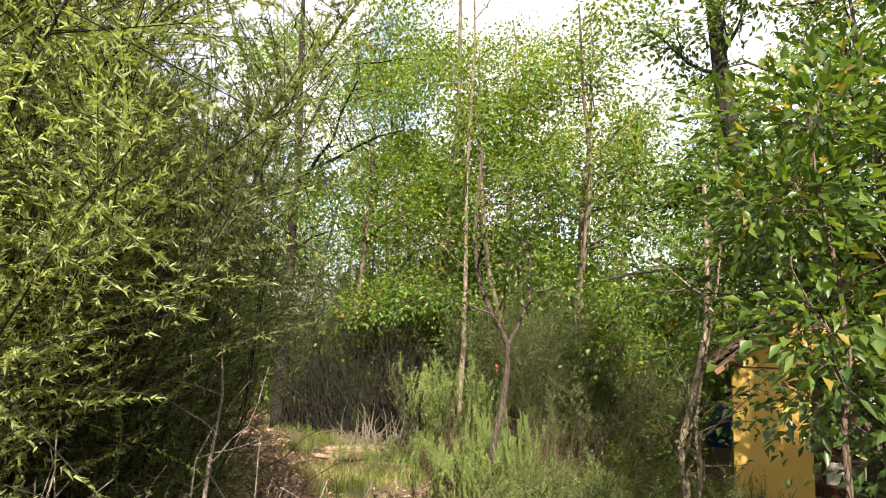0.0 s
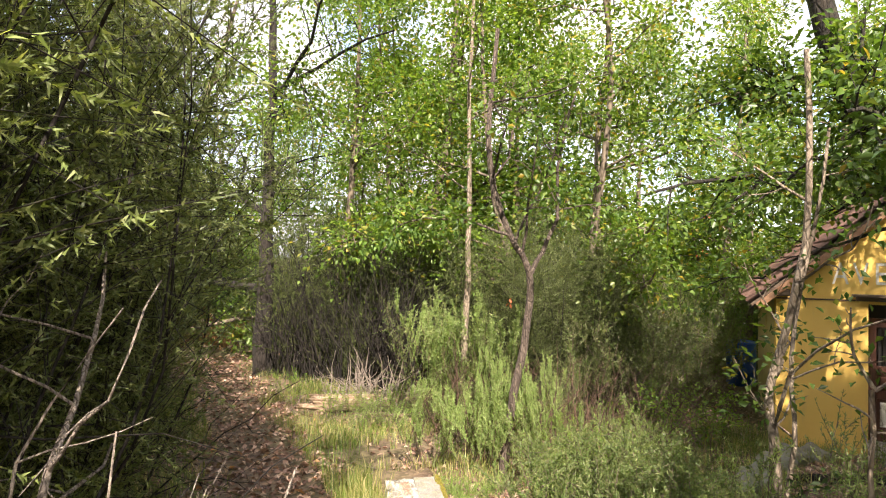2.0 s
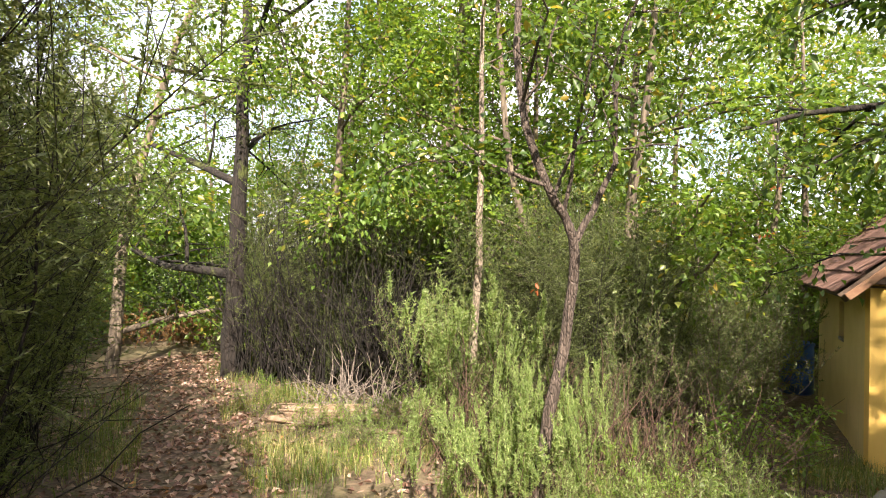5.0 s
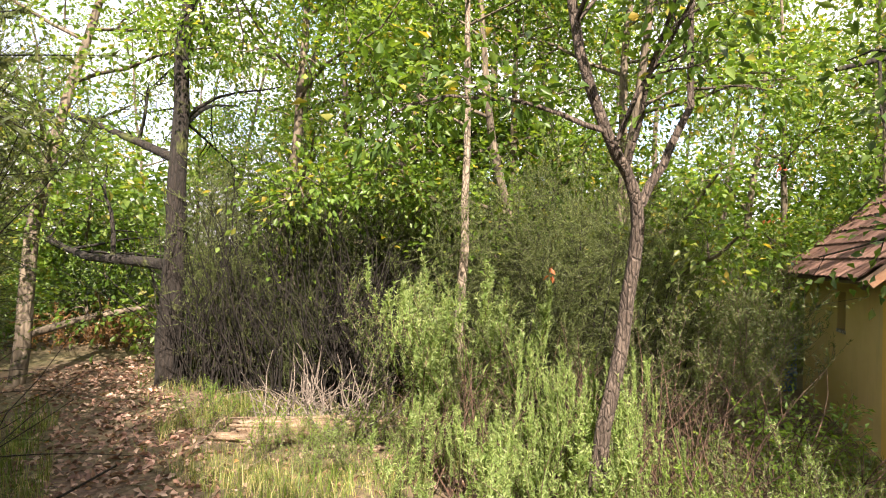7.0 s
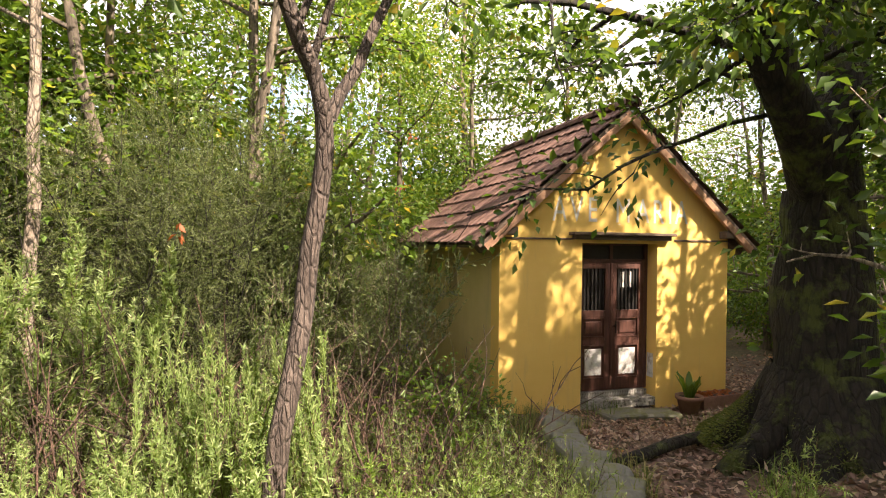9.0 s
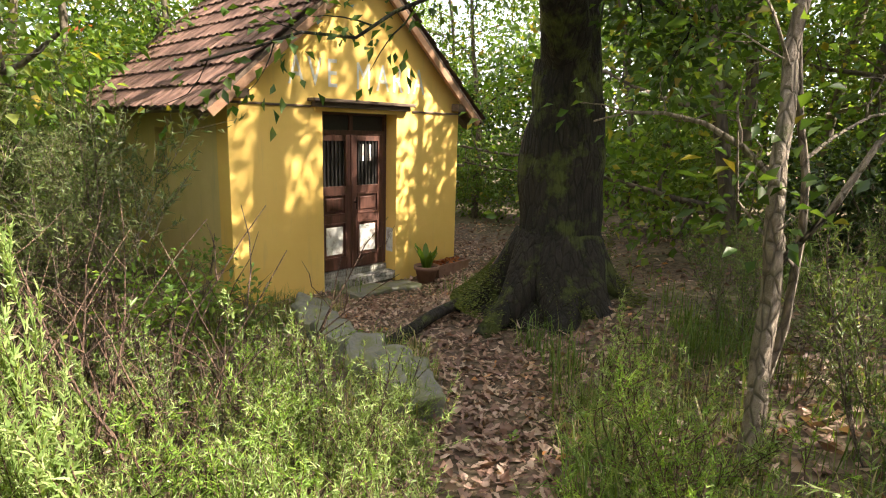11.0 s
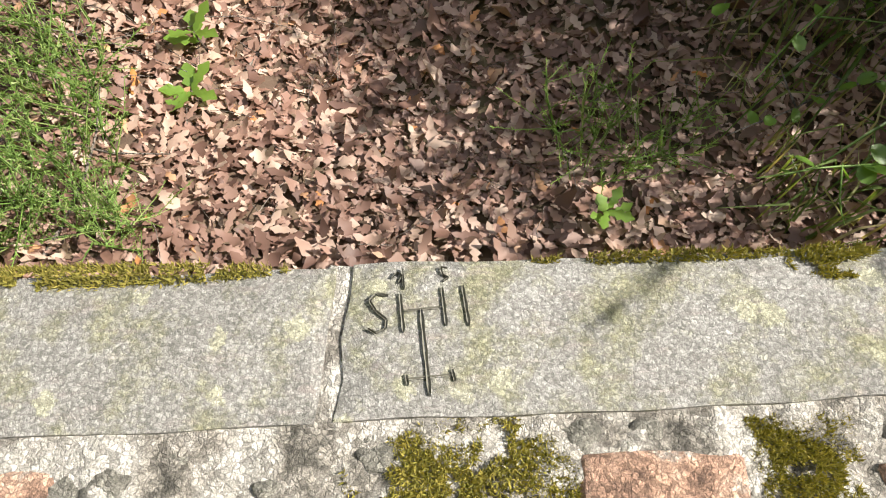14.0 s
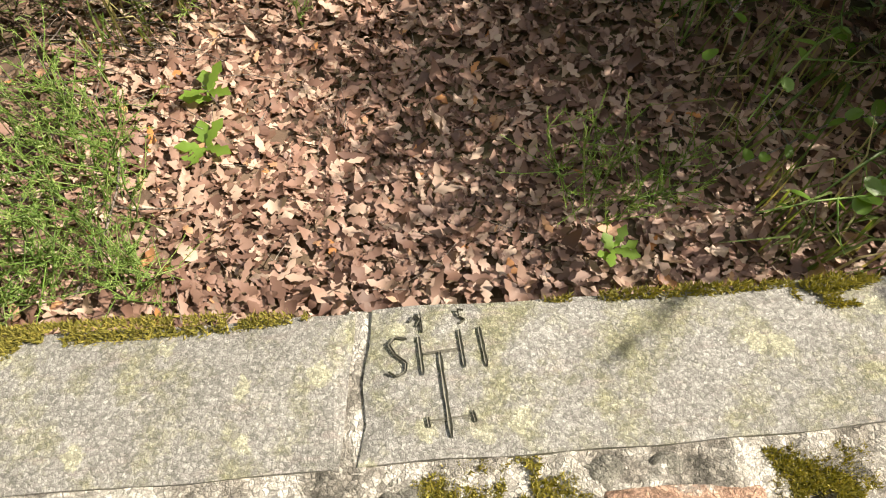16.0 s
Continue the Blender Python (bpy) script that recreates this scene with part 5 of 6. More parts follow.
def shrubs():
    g = np.random.default_rng(61)
    I = Matrix.Identity(4)
    # big tree heath left of the trail, sun and shade put into its leaf colours
    tall = [heath("tree_heath", I, np.random.default_rng(200 + k), 3.2, 1.0, 24, 60, 84, M["heath_shaded" if k else "heath_sunlit"], "tall feathery tree heath beside the trail, toned for sun and shade", 0.024, 0.0070, 0.5, "bark_shaded", "tree heaths", 6, lowest=0.12 if k else 0.38) for k in range(2)]
    spots = [(-3.2, 2.1), (-3.2, 3.2), (-4.2, 2.4), (-3.9, 3.9), (-3.4, 0.6), (-4.7, 4.9), (-9.3, 7.9), (-5.6, 5.5), (-10.8, 8.8), (-6.5, 6.2), (-2.9, 1.2), (-7.7, 7.0)]
    scatter(tall, spots, g, 0.85, 1.15)
    # taller ones standing behind the first row, and round the dark oak
    gt = np.random.default_rng(62)
    for x, y, sc, k in ((-4.0, 3.2, 1.45, 1), (-5.1, 4.3, 1.5, 1), (-3.6, 1.6, 1.6, 0), (-6.3, 5.2, 1.5, 1), (-7.6, 6.2, 1.4, 1), (-5.2, 2.6, 1.7, 0), (-8.9, 7.0, 1.4, 1), (-3.0, -0.2, 1.5, 0),
                        (-8.1, 11.7, 1.0, 1), (-7.4, 12.0, 1.05, 1), (-6.7, 12.1, 0.95, 1), (-8.3, 12.5, 1.15, 1), (-7.5, 12.9, 1.2, 1), (-6.2, 12.6, 1.0, 1), (-5.7, 12.0, 0.75, 1), (-6.9, 11.3, 0.62, 1),
                        (-4.0, 11.7, 0.9, 1), (-3.2, 12.0, 0.95, 1), (-2.6, 12.4, 0.9, 1), (-4.7, 12.2, 1.0, 1), (-3.7, 12.9, 1.1, 1)):
        m = pose(x, y, fz(x, y), gt.normal() * 4, gt.normal() * 4, gt.uniform(0, 360)) @ Matrix.Scale(sc, 4)
        copy_thing(tall[k], m).matrix_world = m
    dead_heath(gt)
    # thicket behind the log and round the young oak
    mid = [heath("heath_bush", I, np.random.default_rng(210 + k), 1.7, 0.65, 11, 24, 18, M["heath" if k == 0 else "heath_shaded"], "feathery green heath bush in the thicket", 0.042, 0.010, 0.72, "twig", "heath thicket", 3) for k in range(3)]
    spots = []
    while len(spots) < 32:
        x, y = g.uniform(-7.5, -0.6), g.uniform(8.3, 15.5)
        tr, lt = path_dist(x, y)
        if x > min(-2.75 + 0.25 * (y - 6.6), -1.35) or (x > -2.5 and y < 11.2) or tr < 1.2 or lt < 1.3 or y < 10.2 + 0.35 * (-4.5 - x) and x < -3.9 or (x > -1.2 and y > 10.8) or any(math.hypot(x - p, y - q) < 0.62 for p, q in spots):
            continue
        spots.append((x, y))
    for i, (x, y) in enumerate(spots):
        sc = g.choice([0.6, 0.8, 1.0, 1.2, 1.5]) * g.uniform(0.9, 1.1)
        m = pose(x, y, fz(x, y), g.normal() * 6, g.normal() * 6, g.uniform(0, 360)) @ Matrix.Scale(sc, 4)
        (mid[i] if i < 3 else copy_thing(mid[i % 3], m)).matrix_world = m
    for x, y, sc in ((-1.3, 13.4, 1.0), (-1.45, 14.3, 1.4), (-1.1, 15.0, 1.4), (-2.0, 13.7, 1.3), (-1.4, 15.8, 1.6), (-1.8, 12.7, 1.0), (-2.2, 14.9, 1.6)):
        m = pose(x, y, fz(x, y), gt.normal() * 4, gt.normal() * 4, gt.uniform(0, 360)) @ Matrix.Scale(sc, 4)
        copy_thing(mid[0], m).matrix_world = m
    dense = [heath("dense_heath", I, np.random.default_rng(216), 1.15, 0.5, 18, 32, 70, M["heath"], "dense green heath on the bank above the wall", 0.022, 0.0065, 0.55, "twig", "dense heaths", 1, lowest=0.12)]
    scatter(dense, [(-0.95, 5.75), (-1.2, 6.05), (-1.35, 5.6), (-1.62, 5.95), (-1.45, 5.8), (-1.1, 5.3)], g, 0.85, 1.0)
    # bare reddish stems inside the thicket
    L = []
    for _ in range(150):
        x, y = g.uniform(-4.4, -1.5), g.uniform(8.7, 10.4)
        if path_dist(x, y)[1] < 1.0:
            continue
        S = wander(g, (x, y, fz(x, y) - 0.02), (g.normal() * 0.35, g.normal() * 0.35, 1), g.uniform(0.5, 1.5), 0.009, 0.002, 7, 0.14)
        L.append(S)
        for _ in range(3):
            L.append(wander(g, S[0][g.integers(2, 6)], (g.normal() * 0.7, g.normal() * 0.7, 0.8), g.uniform(0.2, 0.5), 0.004, 0.001, 4, 0.18))
    tagged(part("bare_stems", tubes("bare_stems", L, 4), M["twig_red"], None, smooth=True), "reddish-brown bare stems inside the thicket", "thicket", kind="stuff")
    # light green leafy spires before the thicket
    sp = [heath("leafy_spire_shrub", I, np.random.default_rng(220 + k), 0.95, 0.40, 8, 12, 80, M["spire"], "light green shrub of upright leafy spires", 0.028, 0.0078, 0.9, "twig_red", "spire shrubs", 0, lowest=0.25) for k in range(2)]
    spots = [(-3.05, 8.05), (-3.3, 8.5), (-3.9, 9.0), (-3.7, 8.0), (-2.2, 8.3), (-2.2, 9.3), (-2.9, 9.0), (-3.9, 9.9), (-1.9, 8.1), (-3.4, 9.3), (-2.6, 9.8), (-4.3, 10.3), (-3.0, 8.3)]
    for i, (x, y) in enumerate(spots):
        m = pose(x, y, fz(x, y), g.normal() * 4, g.normal() * 4, g.uniform(0, 360)) @ Matrix.Scale(g.uniform(0.38, 0.5) if x > -2.4 and y < 8.8 else g.uniform(0.6, 1.1), 4)
        (sp[i] if i < 2 else copy_thing(sp[i % 2], m)).matrix_world = m
    for x, y in ((-4.2, 9.7), (-3.9, 10.0), (-4.6, 10.6), (-5.0, 10.9)):
        m = pose(x, y, fz(x, y), g.normal() * 4, g.normal() * 4, g.uniform(0, 360)) @ Matrix.Scale(g.uniform(1.5, 2.0), 4)
        tagged(copy_thing(sp[g.integers(0, 2)], m), "tall light green shrub of leafy plumes before the thicket").matrix_world = m
    # slender spires at the foot of the young oak
    for x, y, w, h in ((-2.48, 8.45, 0.75, 1.35), (-3.2, 8.4, 0.7, 1.3), (-2.95, 8.75, 0.7, 1.45)):
        m = pose(x, y, fz(x, y), gt.normal() * 3, gt.normal() * 3, gt.uniform(0, 360)) @ Matrix.Diagonal((w, w, h, 1))
        tagged(copy_thing(sp[0], m), "slender light green spires at the foot of the young oak").matrix_world = m


shrubs()


# ---- grass, herbs and fallen leaves ----
def patchy(x, y, s, seed):
    return np.array([noise.noise(Vector((a * s, b * s, seed))) for a, b in zip(x, y)])


def grass_mesh(name, x, y, L, W, g, lean=0.5):
    """Curved blades of two segments."""
    n = len(x)
    P = np.c_[x, y, floor_z(x, y) - 0.01]
    a = g.uniform(0, 2 * np.pi, n)
    H = np.c_[np.cos(a), np.sin(a), np.zeros(n)]
    S = np.c_[-np.sin(a), np.cos(a), np.zeros(n)] * (W * 0.5)[:, None]
    b = (lean * g.random(n))[:, None]
    Lc = L[:, None]
    up = np.array([[0, 0, 1.0]])
    m = P + up * Lc * 0.55 + H * Lc * b * 0.35
    t = P + up * Lc * (0.95 - 0.55 * b) + H * Lc * b * 1.1
    V = np.stack([P - S, P + S, m + S * 0.8, m - S * 0.8, t], 1).reshape(-1, 3)
    i = np.arange(n)[:, None] * 5
    F = np.concatenate([i + [0, 1, 2], i + [0, 2, 3], i + [3, 2, 4]], 1).reshape(-1, 3)
    return quick_mesh(name, V, F)


def on_chapel(x, y):
    return (x > CX - 0.02) & (x < CX + CW + 0.02) & (y > CY - 0.02) & (y < CY + CD)


def on_wall(x, y):
    s = (x + 2.851) * 0.565 + (y - 6.80) * -0.825
    v = (x + 2.851) * 0.825 + (y - 6.80) * 0.565
    return (s > -1.4) & (s < 1.6) & (v > -0.7) & (v < 0.02)


def meadow():
    g = np.random.default_rng(300)
    for name, n, box4, mt, lo, hi, wd, seed, thr, label in (
            ("grass", 46000, (-8.5, 0.6, 2.2, 12.5), "grass", 0.10, 0.28, 0.006, 1.0, 0.02, "dry straw-coloured and green woodland grass"),
            ("green_grass", 20000, (-9.5, 3.0, 4.5, 13.0), "grass_green", 0.12, 0.34, 0.007, 5.0, 0.25, "green woodland grass in tufts"),
            ("bank_grass", 10000, (-2.4, 3.2, 5.0, 9.2), "grass_green", 0.18, 0.46, 0.007, 8.0, 0.30, "long green grass arching over the path bank")):
        x, y = g.uniform(box4[0], box4[1], n * 2), g.uniform(box4[2], box4[3], n * 2)
        tr, lt = path_dist(x, y)
        keep = (patchy(x, y, 1.1, seed) + 0.5 * patchy(x, y, 5.0, seed + 1) > thr) & (tr > 0.42) & (lt > 0.36) & ~on_chapel(x, y) & ~on_wall(x, y) & (np.hypot(x - 1.67, y - 9.45) > 0.9)
        keep &= np.hypot(x + 2.55, y - 6.95) > 0.75
        # trodden ground before the log
        keep &= ((x + 5.6) / 1.2) ** 2 + ((y - 9.35 - 0.45 * (x + 5.6)) / 0.55) ** 2 > 0.7 + 0.5 * g.random(len(x))
        x, y = x[keep][:n], y[keep][:n]
        L = g.uniform(lo, hi, len(x))
        tagged(part(name, grass_mesh(name, x, y, L, g.uniform(0.6, 1.2, len(x)) * wd, g, 1.0), M[mt], None), label, "grass", kind="stuff")


meadow()


def oak_leaf_arrays(P, yaw, L, g, tilt=0.35, curl=0.25):
    """Lobed dead oak leaves, folded at the midrib and curled."""
    n = len(P)
    u = np.array([0, 0.16, 0.28, 0.44, 0.56, 0.74, 0.86, 1.0])
    w = np.array([0.02, 0.13, 0.09, 0.21, 0.13, 0.23, 0.13, 0.03])
    V = np.zeros((n, 24, 3))
    kf, kc = g.uniform(-0.4, 0.6, n), g.normal(size=n) * curl
    wid = g.uniform(0.7, 1.25, n)
    for k in range(8):
        zc = kc * (u[k] - 0.5) ** 2 * 2
        for c, s in ((0, -1), (1, 0), (2, 1)):
            ww = w[k] * wid * abs(s)
            V[:, k * 3 + c, 0] = u[k] - 0.5
            V[:, k * 3 + c, 1] = s * ww * g.uniform(0.85, 1.15, n)
            V[:, k * 3 + c, 2] = zc + ww * kf * 0.5
    V *= L[:, None, None]
    ax, ay = g.normal(size=n) * tilt, g.normal(size=n) * tilt
    V[:, :, 2] += V[:, :, 0] * ax[:, None] + V[:, :, 1] * ay[:, None]
    c, s = np.cos(yaw)[:, None], np.sin(yaw)[:, None]
    X, Y = V[:, :, 0] * c - V[:, :, 1] * s, V[:, :, 0] * s + V[:, :, 1] * c
    V[:, :, 0], V[:, :, 1] = X, Y
    V += P[:, None]
    q = []
    for k in range(7):
        for c in (0, 1):
            a = k * 3 + c
            q.append([a, a + 3, a + 4, a + 1])
    F = (np.arange(n)[:, None, None] * 24 + np.array(q)[None]).reshape(-1, 4)
    return V.reshape(-1, 3), F


def litter():
    g = np.random.default_rng(310)
    # deep litter before the inscribed stone
    n = 46000
    x, y = g.uniform(-4.0, -1.0, n), g.uniform(5.4, 8.6, n)
    k = ~on_wall(x, y) & (np.hypot(x + 2.4, y - 7.0) < 1.35) & ((x + 2.15) * 0.6 - (y - 7.55) * 0.8 > -0.38 - 0.3 * g.random(n))
    x, y = x[k][:17000], y[k][:17000]
    P = np.c_[x, y, floor_z(x, y) + 0.004 + 0.03 * g.random(len(x))]
    me = quick_mesh("leaf_litter", *oak_leaf_arrays(P, g.uniform(0, 6.3, len(x)), 0.018 + 0.048 * g.random(len(x)) ** 1.9, g, 0.24, 0.55))
    tagged(part("leaf_litter", me, M["dead_leaf"], None, smooth=True), "deep brown litter of fallen oak leaves", "leaf litter", kind="stuff")
    # along the leaf path to the chapel door
    n = 60000
    x, y = g.uniform(-2.6, 4.6, n), g.uniform(6.4, 13.5, n)
    tr, lt = path_dist(x, y)
    k = (lt < 0.32 + 0.55 * g.random(n) ** 2 + np.where(y > 10.3, 0.75, 0)) & ~on_wall(x, y) & ~on_chapel(x, y) & (np.hypot(x - 1.67, y - 9.45) > 0.7)
    x, y = x[k][:9000], y[k][:9000]
    P = np.c_[x, y, floor_z(x, y) + 0.004 + 0.025 * g.random(len(x))]
    me = quick_mesh("path_litter", *oak_leaf_arrays(P, g.uniform(0, 6.3, len(x)), g.uniform(0.035, 0.085, len(x)), g, 0.25, 0.4))
    tagged(part("path_litter", me, M["dead_leaf"], None, smooth=True), "brown oak leaves covering the narrow path", "leaf litter", kind="stuff")
    # thin litter everywhere else and on the trail
    n = 90000
    x, y = g.uniform(-11, 7, n), g.uniform(1.5, 14.5, n)
    tr, lt = path_dist(x, y)
    k = (g.random(n) < np.where((tr < 0.75) | ((x > -1.8) & (x < 1.6) & (y > 6.2) & (y < 9.0)), 0.6, 0.14)) & ~on_wall(x, y) & ~on_chapel(x, y)
    x, y = x[k], y[k]
    P = np.c_[x, y, floor_z(x, y) + 0.004 + 0.02 * g.random(len(x))]
    D = np.c_[g.normal(size=(len(x), 2)), g.normal(size=len(x)) * 0.25]
    tagged(part("scattered_leaves", leaves("scattered_leaves", P, D, g.uniform(0.05, 0.10, len(x)), g.uniform(0.03, 0.055, len(x)), g, 0.3, 0.2), M["dead_leaf"], None), "scattered dead leaves on the woodland floor", "leaf litter", kind="stuff")


litter()


def twiglets():
    g = np.random.default_rng(320)
    L = []
    for _ in range(420):
        x, y = g.uniform(-8, 3), g.uniform(2.5, 12)
        if on_chapel(x, y) or on_wall(x, y):
            continue
        a = g.uniform(0, 6.3)
        L.append(wander(g, (x, y, fz(x, y) + 0.012), (math.cos(a), math.sin(a), 0.05), g.uniform(0.12, 0.5), 0.005, 0.0015, 4, 0.12))
    tagged(part("fallen_twigs", tubes("fallen_twigs", L, 4), M["twig_dead"], None), "thin dry twigs lying among the leaves", "twigs", kind="stuff")


twiglets()


def log_pile():
    g = np.random.default_rng(330)
    z = fz(-5.7, 9.9)
    def split_wood(L, r, seed, nl=60, na=44):
        """Weathered split log along x: ragged ends and long fibre ridges."""
        X, A = np.linspace(0, 1, nl), np.linspace(0, 2 * np.pi, na, endpoint=False)
        V, F = [], []
        for i, u in enumerate(X):
            for a in A:
                c, s = math.cos(a), math.sin(a)
                q = 1 + 0.16 * noise.noise(Vector((u * L * 1.2, c * 1.5 + seed, s * 1.5)))
                f = noise.noise(Vector((u * L * 2.2, c * 7 + seed, s * 7)))
                q += 0.17 * (abs(f) - 0.25) + 0.09 * noise.noise(Vector((u * L * 6, c * 19, s * 19 + seed)))
                end = L * u + (0.10 * noise.noise(Vector((c * 4, s * 4, seed + i // 30))) if i in (0, 1, nl - 2, nl - 1) else 0)
                if i in (0, nl - 1):
                    q *= 0.25
                V.append((end, r * q * c, r * q * s * 0.85))
        for i in range(nl - 1):
            for j in range(na):
                k = (j + 1) % na
                F.append((i * na + j, (i + 1) * na + j, (i + 1) * na + k))
                F.append((i * na + j, (i + 1) * na + k, i * na + k))
        return quick_mesh("split_wood", np.array(V), np.array(F))
    log = thing("fallen_log", pose(-6.35, 9.52, z + 0.115, 0, 0, 24.4), "pale weathered barkless log with split fibres beside the trail", "log")
    part("log_body", split_wood(1.65, 0.118, 1.0), M["deadwood"], log)
    for k in range(26):
        ln = g.uniform(0.18, 0.75)
        x, a = g.uniform(-0.05, 1.55 - ln * 0.7), g.uniform(-2.9, 0.6) - 0.4
        o = part("splinter", boxes((0, ln, -0.012, 0.012, -0.004, 0.005), bev=0.002), M["deadwood"], log)
        o.matrix_local = pose(x, math.cos(a) * 0.116, abs(math.sin(a)) * 0.098 if k % 3 else math.sin(a) * 0.06, math.degrees(a) * 0.5, g.normal() * 3, g.normal() * 3)
    for x, y, L, r, yaw, sd in ((-6.5, 9.33, 0.80, 0.052, 20, 3), (-6.15, 9.36, 0.55, 0.040, 38, 4), (-5.45, 9.62, 0.6, 0.038, 15, 5)):
        o = part("split_billet", split_wood(L, r, sd, 30, 20), M["deadwood"], None)
        o.matrix_world = pose(x, y, fz(x, y) + r * 0.75, 0, 0, yaw)
        tagged(o, "short split billet of weathered wood by the log", "log", "split billets")
    # plants grown up in front of the log
    tpl = [heath("log_herb", Matrix.Identity(4), np.random.default_rng(262 + k), 0.5, 0.3, 9, 9, 26, M["spire" if k else "herb"], "light green wiry herb growing against the log", 0.022, 0.006, 0.75, "twig", "herbs by the log", 0, "herb", 0.15) for k in range(2)]
    scatter(tpl, [(-5.62, 9.58), (-5.4, 9.66), (-5.1, 9.80), (-4.9, 9.85), (-4.75, 10.0), (-5.85, 9.42), (-5.0, 9.55), (-4.6, 9.7), (-5.3, 9.35), (-4.45, 9.45), (-5.7, 9.1), (-4.9, 9.2), (-6.7, 9.5), (-5.2, 9.0), (-4.4, 9.1)], g, 0.55, 1.0)
    n = 2600
    x, y = g.normal(size=n) * 0.7 - 5.3, g.normal(size=n) * 0.25 + 9.05
    tagged(part("dry_grass", grass_mesh("dry_grass", x, y, g.uniform(0.05, 0.13, n), g.uniform(0.003, 0.006, n), g, 0.9), M["grass"], None), "thin dry grass before the log", "grass", kind="stuff")
    L = []
    for _ in range(110):
        p = (g.uniform(-6.4, -5.0), g.uniform(9.7, 10.6), z + g.uniform(0, 0.15))
        L.append(wander(g, p, (g.normal() * 0.6, g.normal() * 0.5, g.uniform(0.3, 1.2)), g.uniform(0.3, 0.85), 0.010, 0.003, 6, 0.15))
    tagged(part("brush_heap", tubes("brush_heap", L, 4), M["twig_dead"], None), "heap of pale dry sticks on the log", "brushwood", kind="stuff")
    L = []
    for _ in range(560):
        x, y = g.uniform(-8.7, -5.6), g.uniform(10.9, 12.2)
        L.append(wander(g, (x, y, fz(x, y)), (g.normal() * 0.25, g.normal() * 0.25, 1), g.uniform(1.3, 3.1), 0.014, 0.003, 8, 0.12))
        for _ in range(3):
            i = g.integers(2, 7)
            L.append(wander(g, L[-1][0][min(i, len(L[-1][0]) - 1)], (g.normal(), g.normal(), 0.4), g.uniform(0.25, 0.6), 0.004, 0.001, 4, 0.2))
    tagged(part("dead_thicket", tubes("dead_thicket", L, 3), M["bark_shaded"], None), "tangle of bare upright twigs round the oak, darkened as in shade", "thicket", kind="stuff")


log_pile()


def seedling(x, y, h, n, L, W, seed, label, mt="herb", name="seedling"):
    g = np.random.default_rng(seed)
    t = thing(name, pose(x, y, fz(x, y)), label, "seedling", "seedlings by the path")
    S = wander(g, (0, 0, -0.02), (0.1, 0.1, 1), h, 0.004, 0.002, 4, 0.1)
    part("stalk", tubes("stalk", [S], 4), M["twig"], t)
    for k in range(n):
        a = k * 2.4
        me = quick_mesh("leaf", *oak_leaf_arrays(np.zeros((1, 3)), np.zeros(1), np.array([L]), g, 0.0, 0.15)) if W > 0 else None
        me.transform(Matrix.Translation((L * 0.5, 0, 0)))
        o = part("leaf", me, M[mt], t, smooth=True)
        o.matrix_local = pose(*S[0][-1 - (k % 2)], 0, -g.uniform(5, 35), math.degrees(a))


def near_bush():
    """Broad-leaved bush beside the trail; its twigs reach over the walker's shoulder."""
    g = np.random.default_rng(350)
    x, y = 0.2, 3.3
    z = fz(x, y)
    st = [stem([(0, 0, -0.1), (-0.02, 0.0, 0.8), (0.02, -0.02, 1.7), (-0.08, -0.05, 2.4)], 0.018, 0.006, g, 12, 0.01),
          stem([(0.02, 0.05, -0.1), (0.12, 0.15, 1.1), (0.2, 0.3, 2.1), (0.1, 0.3, 3.0)], 0.02, 0.006, g, 9, 0.01),
          stem([(0.05, 0, -0.1), (0.25, 0.1, 1.1), (0.45, 0.5, 2.1), (0.5, 0.8, 3.2)], 0.022, 0.006, g, 9, 0.01)]
    tree("broadleaf_bush", pose(x, y, z), st, g, M["twig"], M["leaf_oak"], "broad-leaved bush with glossy green leaves by the trail", 2, 8, 0.24, 0.7, 0.2, 0.05, 22, 0.055, 0.027, 0.10, 0.58, 6, category="bush")
    x, y = -0.28, 5.32
    z = fz(x, y)
    f = 0.30 - z
    st = [stem([(0, 0, -0.1), (0.0, 0, f * 0.5), (-0.01, 0, f)], 0.014, 0.012, g, 8, 0.004), stem([(0, 0, f - 0.01), (-0.09, 0.02, f + 0.16), (-0.08, 0.02, f + 0.33)], 0.011, 0.004, g, 6, 0.004), stem([(0, 0, f - 0.01), (0.14, 0.03, f + 0.12), (0.33, 0.05, f + 0.32)], 0.010, 0.003, g, 6, 0.004)]
    tree("bare_sapling", pose(x, y, z), st, g, M["bark_pale"], M["leaf_oak"], "bare pale forked sapling beside the trail", 1, 4, 0.4, 0.7, 0.15, 0.0, 2, 0.05, 0.03, 0.03, 0.4, 6, 0.3)




def evergreen():
    """Dense dark evergreen added beside the trail to shade the hollow under the bank."""
    g = np.random.default_rng(356)
    x, y = 0.85, 4.35
    st = [wander(g, (g.normal() * 0.05, g.normal() * 0.05, -0.1), (g.normal() * 0.22, g.normal() * 0.22, 1), g.uniform(2.6, 3.3), 0.03, 0.008, 10, 0.07, 0.05) for _ in range(5)]
    tree("evergreen_bush", pose(x, y, fz(x, y)), st, g, M["bark_thin"], M["leaf_dark"], "dense dark evergreen bush added beside the trail for shade", 2, 9, 0.28, 0.7, 0.16, 0.03, 24, 0.06, 0.03, 0.12, 0.45, 6, category="bush")


near_bush()
evergreen()
seedling(-2.52, 7.45, 0.10, 5, 0.075, 1, 1, "young oak seedling with bright green lobed leaves", name="oak_seedling")
